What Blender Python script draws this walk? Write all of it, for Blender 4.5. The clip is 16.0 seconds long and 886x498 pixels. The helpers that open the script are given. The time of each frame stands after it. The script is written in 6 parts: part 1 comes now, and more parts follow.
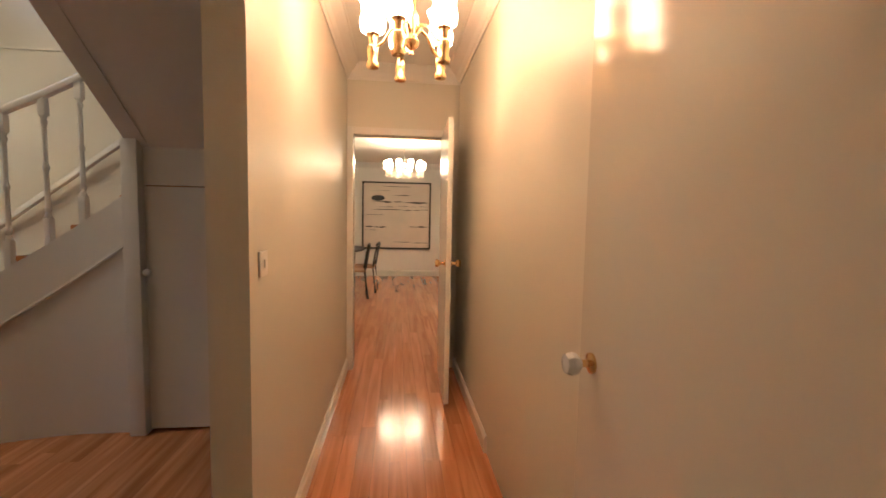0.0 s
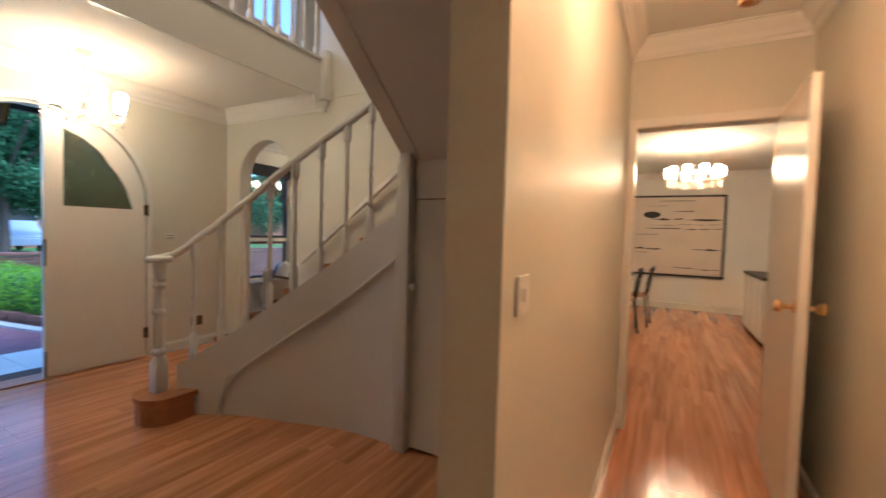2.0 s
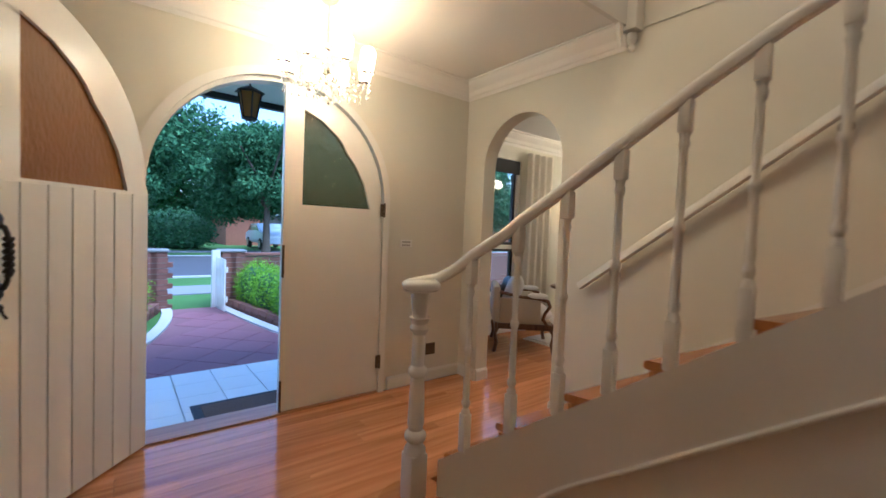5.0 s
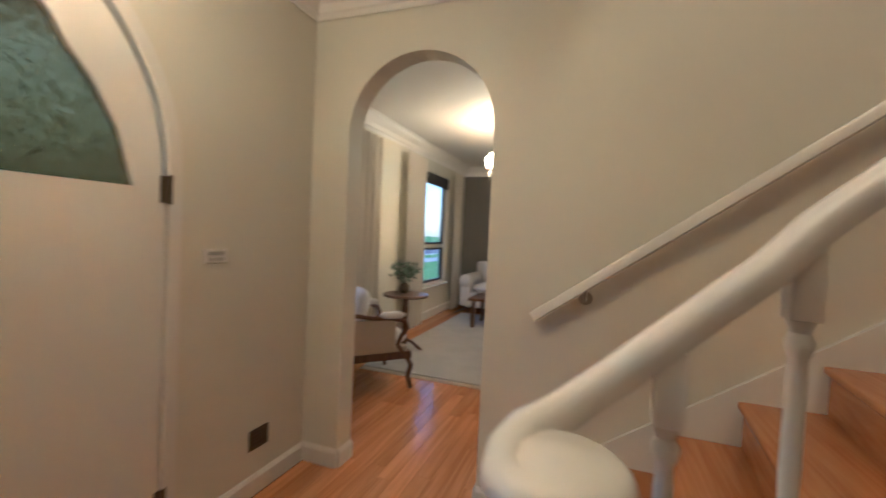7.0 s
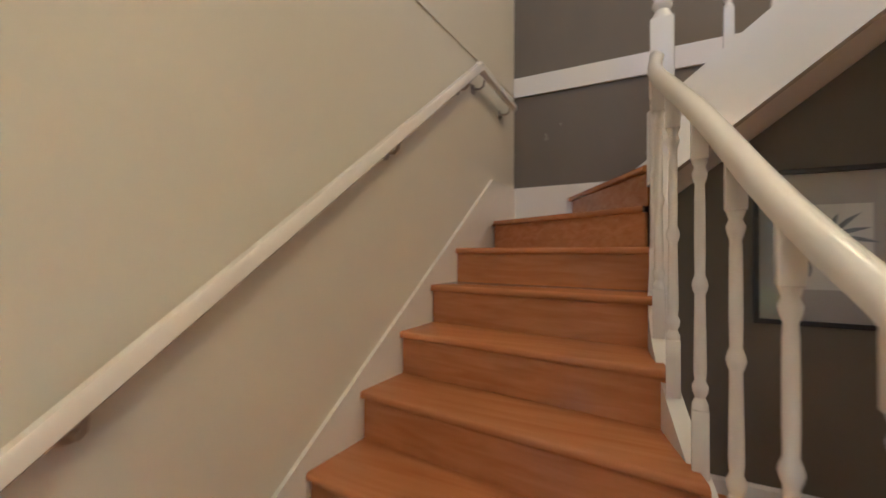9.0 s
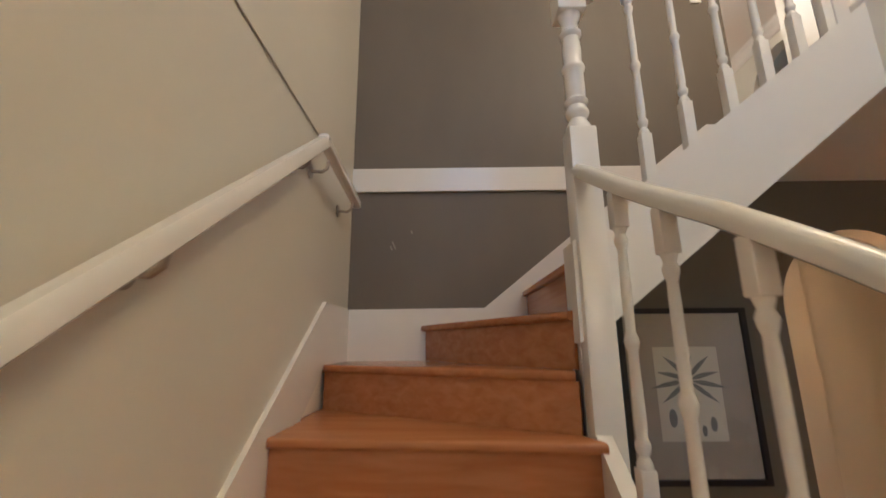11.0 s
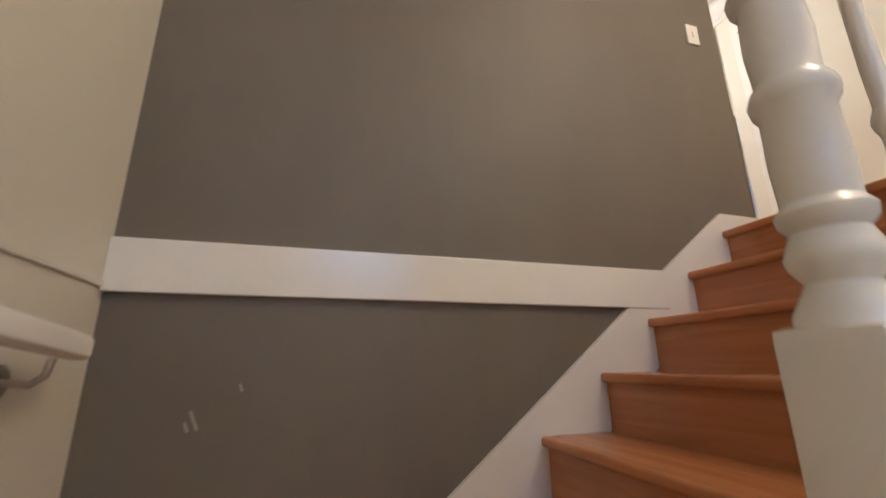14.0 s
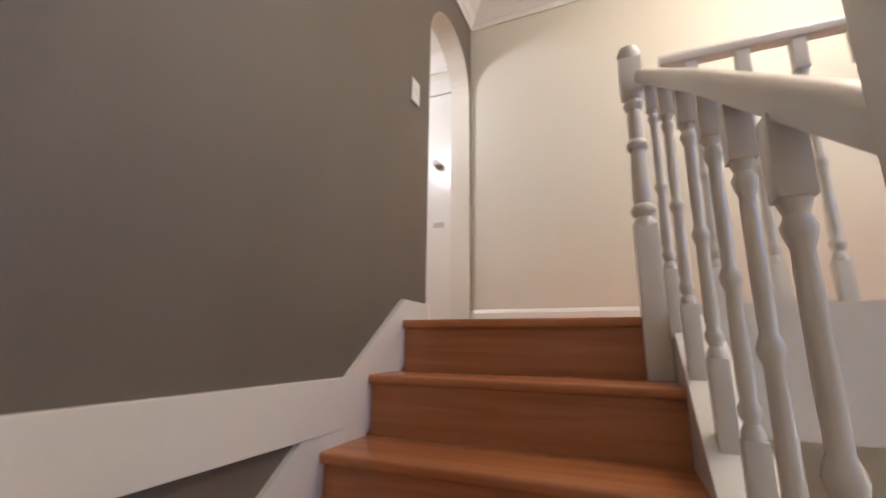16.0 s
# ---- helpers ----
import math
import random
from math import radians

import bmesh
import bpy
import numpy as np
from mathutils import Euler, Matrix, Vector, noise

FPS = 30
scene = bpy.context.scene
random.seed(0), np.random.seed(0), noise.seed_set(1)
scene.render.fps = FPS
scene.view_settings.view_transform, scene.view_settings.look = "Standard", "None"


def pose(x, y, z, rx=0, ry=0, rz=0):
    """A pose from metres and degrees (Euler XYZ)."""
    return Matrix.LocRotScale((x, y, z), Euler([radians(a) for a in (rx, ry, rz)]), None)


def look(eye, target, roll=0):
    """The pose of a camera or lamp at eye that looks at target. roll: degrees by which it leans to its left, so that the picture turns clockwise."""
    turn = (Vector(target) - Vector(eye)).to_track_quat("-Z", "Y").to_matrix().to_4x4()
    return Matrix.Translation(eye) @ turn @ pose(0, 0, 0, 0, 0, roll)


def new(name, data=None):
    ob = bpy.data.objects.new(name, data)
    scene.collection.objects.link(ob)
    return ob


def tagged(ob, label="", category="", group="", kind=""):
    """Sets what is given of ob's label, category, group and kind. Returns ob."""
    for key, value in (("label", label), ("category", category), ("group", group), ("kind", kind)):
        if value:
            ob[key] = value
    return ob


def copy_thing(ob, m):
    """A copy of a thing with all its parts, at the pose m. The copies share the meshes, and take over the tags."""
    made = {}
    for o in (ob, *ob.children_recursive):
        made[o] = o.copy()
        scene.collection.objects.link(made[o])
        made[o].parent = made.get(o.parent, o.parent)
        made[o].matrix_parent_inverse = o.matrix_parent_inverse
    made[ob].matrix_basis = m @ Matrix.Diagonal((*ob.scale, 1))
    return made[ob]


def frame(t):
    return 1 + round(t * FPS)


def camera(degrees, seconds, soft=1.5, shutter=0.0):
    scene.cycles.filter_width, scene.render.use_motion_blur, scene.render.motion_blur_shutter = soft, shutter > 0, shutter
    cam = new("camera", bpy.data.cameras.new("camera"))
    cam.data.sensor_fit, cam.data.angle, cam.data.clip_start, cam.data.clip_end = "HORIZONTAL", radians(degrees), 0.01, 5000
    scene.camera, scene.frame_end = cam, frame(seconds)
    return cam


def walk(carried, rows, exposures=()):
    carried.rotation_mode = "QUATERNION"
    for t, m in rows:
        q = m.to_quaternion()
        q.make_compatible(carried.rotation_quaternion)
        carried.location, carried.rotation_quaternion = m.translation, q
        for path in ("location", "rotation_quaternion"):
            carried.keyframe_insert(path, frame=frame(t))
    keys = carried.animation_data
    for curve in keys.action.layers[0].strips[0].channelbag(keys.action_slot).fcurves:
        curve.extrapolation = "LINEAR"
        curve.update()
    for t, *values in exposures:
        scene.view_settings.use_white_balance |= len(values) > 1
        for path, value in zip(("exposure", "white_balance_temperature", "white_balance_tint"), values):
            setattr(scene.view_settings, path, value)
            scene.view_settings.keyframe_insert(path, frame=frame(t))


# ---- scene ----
cam = camera(93.4, 16.0, soft=1.6, shutter=0.5)
PATH = [
    (0, (1.051, 0.337, 1.335), (1.267, 2.32, 1.191), 1.1),
    (0.5, (1.132, 0.503, 1.333), (1.151, 2.5, 1.228), 1.2),
    (1, (1.137, 0.66, 1.334), (0.847, 2.636, 1.243), 1.5),
    (1.5, (1.028, 0.783, 1.32), (0.384, 2.675, 1.227), 1.6),
    (2, (0.877, 0.902, 1.302), (-0.067, 2.664, 1.227), 1.7),
    (2.5, (0.721, 1.049, 1.28), (-0.538, 2.601, 1.197), 1.7),
    (3, (0.525, 1.15, 1.287), (-1.0, 2.441, 1.202), 2.0),
    (3.5, (0.275, 1.22, 1.273), (-1.336, 2.401, 1.189), 2.3),
    (6, (-1.435, 1.718, 1.312), (-2.862, 3.117, 1.223), 2.7),
    (6.5, (-1.762, 1.852, 1.312), (-2.936, 3.47, 1.235), 2.7),
    (7, (-2.079, 2.011, 1.323), (-2.766, 3.888, 1.252), 2.7),
    (7.5, (-2.415, 2.245, 1.285), (-2.413, 4.244, 1.269), 2.0),
    (8, (-2.515, 2.528, 1.343), (-1.748, 4.373, 1.272), 2.2),
    (8.5, (-2.526, 2.655, 1.373), (-1.146, 4.102, 1.333), 0.8),
    (9, (-2.472, 2.938, 1.412), (-0.718, 3.899, 1.431), 0.2),
    (9.5, (-2.375, 3.196, 1.442), (-0.47, 3.786, 1.584), -0.7),
    (12, (-1.354, 3.438, 1.928), (0.578, 3.355, 2.439), -0.1),
    (12.5, (-1.2, 3.437, 2.04), (0.722, 3.342, 2.57), -0.2),
    (13, (-1.043, 3.451, 2.168), (0.861, 3.14, 2.695), -0.5),
    (13.5, (-0.882, 3.424, 2.264), (0.991, 2.963, 2.791), -0.9),
    (14, (-0.745, 3.442, 2.37), (1.1, 2.888, 2.906), -0.7),
    (14.5, (-0.637, 3.439, 2.505), (1.096, 2.594, 3.041), -1.3),
    (15, (-0.476, 3.353, 2.576), (0.984, 2.092, 3.102), -0.2),
    (15.5, (-0.375, 3.295, 2.698), (0.773, 1.738, 3.207), 0.5),
    (16, (-0.265, 3.277, 2.795), (0.493, 1.479, 3.238), 0.6),
]
walk(cam, [(t, look(e, g, r)) for t, e, g, r in PATH], exposures=[(0.0, 1.44, 4700, 10), (1.5, 1.4, 4700, 10), (3.0, 1.54, 4700, 10), (3.5, 1.5, 4700, 10), (6.0, 1.42, 4700, 10), (7.8, 1.32, 4700, 10), (9.5, 1.68, 4700, 10), (12.0, 1.6, 4700, 10), (13.5, 1.72, 4700, 10), (14.7, 1.68, 4570, 13), (15.5, 1.58, 4470, 15), (16.0, 1.5, 4430, 15)])

# ---- light: dusk sky outside, warm chandeliers inside ----
world = bpy.data.worlds.new("dusk_sky")
scene.world = world
world.use_nodes = True
wn = world.node_tree
sky = wn.nodes.new("ShaderNodeTexSky")
sky.sky_type, sky.sun_disc = "NISHITA", False
sky.sun_elevation, sky.sun_rotation = radians(62), radians(90)
wn.links.new(sky.outputs[0], wn.nodes["Background"].inputs[0])
wn.nodes["Background"].inputs[1].default_value = 0.19
sun = new("sun", bpy.data.lights.new("sun", "SUN"))
sun.data.energy, sun.data.angle, sun.data.color = 1.7, radians(40), (0.85, 0.93, 1.0)
sun.matrix_world = look((12, 5, 28), (0, 0, 0))
WARM = (1.0, 0.65, 0.26)


def lamp(name, place, watts, size=0.12, color=WARM):
    ob = new(name, bpy.data.lights.new(name, "POINT"))
    ob.data.energy, ob.data.shadow_soft_size, ob.data.color = watts, size, color
    ob.location = place
    return ob


area = new("gallery_window_light", bpy.data.lights.new("gallery_window_light", "AREA"))
area.data.energy, area.data.color, area.data.shape, area.data.size, area.data.size_y = 4, (0.75, 0.85, 1.0), "RECTANGLE", 1.1, 1.2
area.matrix_world = look((-3.55, 2.9, 4.1), (0, 2.9, 3.9))
lamp("upper_hall_bulb", (1.3, 1.9, 4.55), 15, 0.12, (1.0, 0.77, 0.50))
# Added fill lamp with no fixture, lifts the stairwell and upper flight.
lamp("landing_fill", (-1.25, 2.0, 4.6), 22, 0.3, (1.0, 0.66, 0.31))

# ---- materials ----
MATS = {}


def mat(name, color, rough=0.5, metal=0.0, var=0.06, scale=6.0, bump=0.05, fine=80.0, island=0.0, coat=0.0, spec=0.5, tall=1.0):
    """Paint or plain stuff: two scales of variation and a fine relief."""
    if name in MATS:
        return MATS[name]
    m = bpy.data.materials.new(name)
    m.use_nodes = True
    n, l = m.node_tree.nodes, m.node_tree.links
    p = n["Principled BSDF"]
    p.inputs["Roughness"].default_value, p.inputs["Metallic"].default_value = rough, metal
    p.inputs["Coat Weight"].default_value = coat
    p.inputs["Specular IOR Level"].default_value = spec
    tc = n.new("ShaderNodeTexCoord")
    big, small = n.new("ShaderNodeTexNoise"), n.new("ShaderNodeTexNoise")
    big.inputs["Scale"].default_value, small.inputs["Scale"].default_value = scale * 0.25, fine
    big.inputs["Detail"].default_value = 4
    stretch = n.new("ShaderNodeMapping")
    stretch.inputs["Scale"].default_value = (1, 1, 1 / tall)
    l.new(tc.outputs["Object"], stretch.inputs["Vector"])
    l.new(stretch.outputs[0], big.inputs["Vector"])
    l.new(tc.outputs["Object"], small.inputs["Vector"])
    ramp = n.new("ShaderNodeMix")
    ramp.data_type = "RGBA"
    ramp.inputs[6].default_value = (*[c * (1 - var) for c in color], 1)
    ramp.inputs[7].default_value = (*[min(1, c * (1 + var)) for c in color], 1)
    l.new(big.outputs[0], ramp.inputs[0])
    l.new(ramp.outputs[2], p.inputs["Base Color"])
    if island:
        info = n.new("ShaderNodeObjectInfo")
        hsv = n.new("ShaderNodeHueSaturation")
        rng = n.new("ShaderNodeMapRange")
        rng.inputs[3].default_value, rng.inputs[4].default_value = 1 - island, 1 + island
        l.new(info.outputs["Random"], rng.inputs[0])
        l.new(rng.outputs[0], hsv.inputs["Value"])
        l.new(ramp.outputs[2], hsv.inputs["Color"])
        l.new(hsv.outputs[0], p.inputs["Base Color"])
    rr = n.new("ShaderNodeMapRange")
    rr.inputs[3].default_value, rr.inputs[4].default_value = max(0.02, rough * 0.85), min(1, rough * 1.15)
    l.new(small.outputs[0], rr.inputs[0])
    l.new(rr.outputs[0], p.inputs["Roughness"])
    b = n.new("ShaderNodeBump")
    b.inputs["Strength"].default_value, b.inputs["Distance"].default_value = bump, 0.01
    l.new(small.outputs[0], b.inputs["Height"])
    l.new(b.outputs[0], p.inputs["Normal"])
    MATS[name] = m
    return m


def wood(name, dark, light, rough=0.25, along="Y", island=0.25, coat=0.2, grain=1.0):
    if name in MATS:
        return MATS[name]
    m = bpy.data.materials.new(name)
    m.use_nodes = True
    n, l = m.node_tree.nodes, m.node_tree.links
    p = n["Principled BSDF"]
    p.inputs["Roughness"].default_value = rough
    p.inputs["Coat Weight"].default_value, p.inputs["Coat Roughness"].default_value = coat, 0.12
    p.inputs["Specular IOR Level"].default_value = 0.4
    tc, mp, info = n.new("ShaderNodeTexCoord"), n.new("ShaderNodeMapping"), n.new("ShaderNodeObjectInfo")
    s = {"X": (1.2, 22, 22), "Y": (22, 1.2, 22), "Z": (22, 22, 1.2)}[along]
    mp.inputs["Scale"].default_value = [v * grain for v in s]
    geo = n.new("ShaderNodeNewGeometry")
    add = n.new("ShaderNodeVectorMath")
    off = n.new("ShaderNodeVectorMath")
    off.operation = "SCALE"
    off.inputs[0].default_value = (3.7, 9.1, 5.3)
    tot = n.new("ShaderNodeMath")
    l.new(info.outputs["Random"], tot.inputs[0])
    l.new(geo.outputs["Random Per Island"], tot.inputs[1])
    l.new(tot.outputs[0], off.inputs["Scale"])
    l.new(tc.outputs["Object"], add.inputs[0])
    l.new(off.outputs[0], add.inputs[1])
    l.new(add.outputs[0], mp.inputs["Vector"])
    big = n.new("ShaderNodeTexNoise")
    big.inputs["Scale"].default_value, big.inputs["Detail"].default_value = 1.6, 6
    big.inputs["Distortion"].default_value = 0.6
    l.new(mp.outputs[0], big.inputs["Vector"])
    mix = n.new("ShaderNodeValToRGB")
    mix.color_ramp.elements[0].position, mix.color_ramp.elements[1].position = 0.3, 0.72
    mix.color_ramp.elements[0].color, mix.color_ramp.elements[1].color = (*dark, 1), (*light, 1)
    l.new(big.outputs[0], mix.inputs[0])
    hsv, rng = n.new("ShaderNodeHueSaturation"), n.new("ShaderNodeMapRange")
    rng.inputs[1].default_value, rng.inputs[2].default_value = 0, 2
    rng.inputs[3].default_value, rng.inputs[4].default_value = 1 - island, 1 + island
    l.new(tot.outputs[0], rng.inputs[0])
    l.new(rng.outputs[0], hsv.inputs["Value"])
    l.new(mix.outputs[0], hsv.inputs["Color"])
    l.new(hsv.outputs[0], p.inputs["Base Color"])
    b = n.new("ShaderNodeBump")
    b.inputs["Strength"].default_value, b.inputs["Distance"].default_value = 0.008, 0.01
    l.new(big.outputs[0], b.inputs["Height"])
    l.new(b.outputs[0], p.inputs["Normal"])
    MATS[name] = m
    return m


def glow(name, color, strength):
    if name in MATS:
        return MATS[name]
    m = bpy.data.materials.new(name)
    m.use_nodes = True
    p = m.node_tree.nodes["Principled BSDF"]
    p.inputs["Base Color"].default_value = (*color, 1)
    p.inputs["Emission Color"].default_value = (*color, 1)
    p.inputs["Emission Strength"].default_value = strength
    MATS[name] = m
    return m


def glass(name, color=(1, 1, 1), rough=0.0, bump=0.0, scale=40.0, stretch=(1, 1, 1), through_share=1.0):
    if name in MATS:
        return MATS[name]
    m = bpy.data.materials.new(name)
    m.use_nodes = True
    n, l = m.node_tree.nodes, m.node_tree.links
    p = n["Principled BSDF"]
    p.inputs["Base Color"].default_value = (*color, 1)
    p.inputs["Transmission Weight"].default_value, p.inputs["Roughness"].default_value = through_share, rough
    p.inputs["IOR"].default_value = 1.45
    if bump:
        tc, mp, no, b = (n.new("ShaderNode" + k) for k in ("TexCoord", "Mapping", "TexNoise", "Bump"))
        mp.inputs["Scale"].default_value = stretch
        no.inputs["Scale"].default_value = scale
        b.inputs["Strength"].default_value, b.inputs["Distance"].default_value = bump, 0.02
        l.new(tc.outputs["Object"], mp.inputs[0])
        l.new(mp.outputs[0], no.inputs["Vector"])
        l.new(no.outputs[0], b.inputs["Height"])
        l.new(b.outputs[0], p.inputs["Normal"])
    MATS[name] = m
    return m


CREAM = mat("cream_wall_paint", (0.69, 0.665, 0.57), 0.42, var=0.03, bump=0.06, fine=140)
GREY = mat("taupe_wall_paint", (0.153, 0.132, 0.100), 0.55, var=0.16, scale=13, bump=0.07, fine=120, tall=2.5)
CEIL = mat("ceiling_paint", (0.80, 0.78, 0.74), 0.7, var=0.02, bump=0.04)
TRIM = mat("white_gloss_trim", (0.78, 0.765, 0.715), 0.22, var=0.025, bump=0.015, fine=30)
PLAST = mat("white_plastic", (0.8, 0.78, 0.74), 0.3, var=0.01, bump=0.0)
FLOOR = wood("floor_boards", (0.37, 0.150, 0.055), (0.60, 0.285, 0.118), 0.14, "Y", 0.30, 0.06, 0.6)
TREAD = wood("tread_wood", (0.41, 0.158, 0.047), (0.52, 0.232, 0.082), 0.26, "Y", 0.12, 0.25)
TREADX = wood("tread_wood_across", (0.41, 0.158, 0.047), (0.52, 0.232, 0.082), 0.26, "X", 0.12, 0.25)
IRON = mat("black_iron", (0.025, 0.022, 0.02), 0.5, 0.4, bump=0.3, fine=60)
BRONZE = mat("dark_bronze", (0.12, 0.09, 0.06), 0.4, 0.8)
STEEL = mat("brushed_steel", (0.42, 0.39, 0.35), 0.35, 0.95, var=0.03, bump=0.02)
BRASS = mat("polished_brass", (0.72, 0.50, 0.22), 0.2, 0.95, var=0.03, bump=0.0)
GOLD = mat("hammered_gold", (0.80, 0.60, 0.34), 0.22, 1.0, bump=0.6, fine=22)
BLACK = mat("black_painted_wood", (0.010, 0.009, 0.011), 0.42, bump=0.06, fine=50)
DARKGAP = mat("dark_gap", (0.02, 0.018, 0.015), 0.8)
CRYSTAL = glass("crystal", (1, 0.97, 0.92))
BULB = glow("lamp_shade_glow", (1.0, 0.76, 0.48), 2.2)
ENTGLOW = glow("entry_shade_glow", (1.0, 0.72, 0.375), 10.5)
LIVGLOW = glow("living_shade_glow", (1.0, 0.72, 0.38), 26.0)
DINGLOW = glow("dining_shade_glow", (1.0, 0.66, 0.30), 24.0)
HALLGLOW = glow("hall_shade_glow", (1.0, 0.56, 0.235), 11.5)

# ---- mesh helpers ----


def mesh(bm, name, material, smooth=False):
    me = bpy.data.meshes.new(name)
    bmesh.ops.recalc_face_normals(bm, faces=bm.faces)
    bm.to_mesh(me)
    bm.free()
    for k in material if isinstance(material, (list, tuple)) else [material]:
        me.materials.append(k)
    if smooth:
        me.polygons.foreach_set("use_smooth", [True] * len(me.polygons))
        me.set_sharp_from_angle(angle=radians(38))
    return me


def structure(name, bm, material, label, category, smooth=False):
    ob = new(name, mesh(bm, name, material, smooth))
    return tagged(ob, label, category, kind="structure")


def thing(name, label, category, at=(0, 0, 0), turn=0.0, group="", kind=""):
    ob = new(name)
    ob.empty_display_size = 0.1
    ob.matrix_world = pose(*at, 0, 0, turn)
    return tagged(ob, label, category, group, kind)


def part(name, bm, material, parent, label="", smooth=False):
    ob = new(name, mesh(bm, name, material, smooth))
    ob.parent = parent
    if label:
        ob["label"] = label
    return ob


def box(bm, x0, x1, y0, y1, z0, z1, bevel=0.0, mi=0):
    v = [bm.verts.new((x, y, z)) for x in (x0, x1) for y in (y0, y1) for z in (z0, z1)]
    fs = [bm.faces.new([v[i] for i in q]) for q in ((0, 1, 3, 2), (4, 6, 7, 5), (0, 4, 5, 1), (2, 3, 7, 6), (0, 2, 6, 4), (1, 5, 7, 3))]
    for f in fs:
        f.material_index = mi
    if bevel:
        es = list({e for f in fs for e in f.edges})
        bmesh.ops.bevel(bm, geom=es, offset=bevel, segments=2, affect="EDGES", profile=0.6)
    return bm


def B(*a, bevel=0.0):
    return box(bmesh.new(), *a, bevel=bevel)


def prism(bm, poly, z0, z1, m=None):
    """A polygon in plan, raised from z0 to z1."""
    lo = [bm.verts.new((x, y, z0)) for x, y in poly]
    hi = [bm.verts.new((x, y, z1)) for x, y in poly]
    fs = [bm.faces.new(lo[::-1]), bm.faces.new(hi)]
    k = len(poly)
    for i in range(k):
        fs.append(bm.faces.new((lo[i], lo[(i + 1) % k], hi[(i + 1) % k], hi[i])))
    if m is not None:
        bmesh.ops.transform(bm, matrix=m, verts=lo + hi)
    return fs


def lathe(bm, prof, n=16, m=None, cap=True):
    """Rings of (radius, height) turned round the z axis."""
    rings = [[bm.verts.new((r * math.cos(2 * math.pi * i / n), r * math.sin(2 * math.pi * i / n), z)) for i in range(n)] for r, z in prof]
    for a, b in zip(rings, rings[1:]):
        for i in range(n):
            bm.faces.new((a[i], a[(i + 1) % n], b[(i + 1) % n], b[i]))
    if cap:
        bm.faces.new(rings[0][::-1])
        bm.faces.new(rings[-1])
    if m is not None:
        bmesh.ops.transform(bm, matrix=m, verts=[v for r in rings for v in r])
    return bm


def sweep(bm, pts, prof, up=(0, 0, 1), caps=True):
    """A profile of (side, up) offsets carried along points, kept upright."""
    pts = [Vector(p) for p in pts]
    rings = []
    for i, p in enumerate(pts):
        a = (p - pts[i - 1]).normalized() if i else None
        b = (pts[i + 1] - p).normalized() if i + 1 < len(pts) else None
        d = ((a or b) + (b or a)).normalized()
        side = d.cross(Vector(up))
        side = side.normalized() if side.length > 1e-4 else Vector((1, 0, 0))
        top = side.cross(d).normalized()
        k = 1.0 / max(0.5, d.dot(a)) if a is not None else 1.0
        flat = Vector((d.x, d.y, 0))
        rings.append([bm.verts.new(p + side * s * k + top * u) for s, u in prof])
    n = len(prof)
    for a, b in zip(rings, rings[1:]):
        for i in range(n):
            bm.faces.new((a[i], a[(i + 1) % n], b[(i + 1) % n], b[i]))
    if caps:
        bm.faces.new(rings[0][::-1])
        bm.faces.new(rings[-1])
    return bm


def ring(r, n=10, sx=1.0, sy=1.0):
    return [(r * sx * math.cos(2 * math.pi * i / n), r * sy * math.sin(2 * math.pi * i / n)) for i in range(n)]


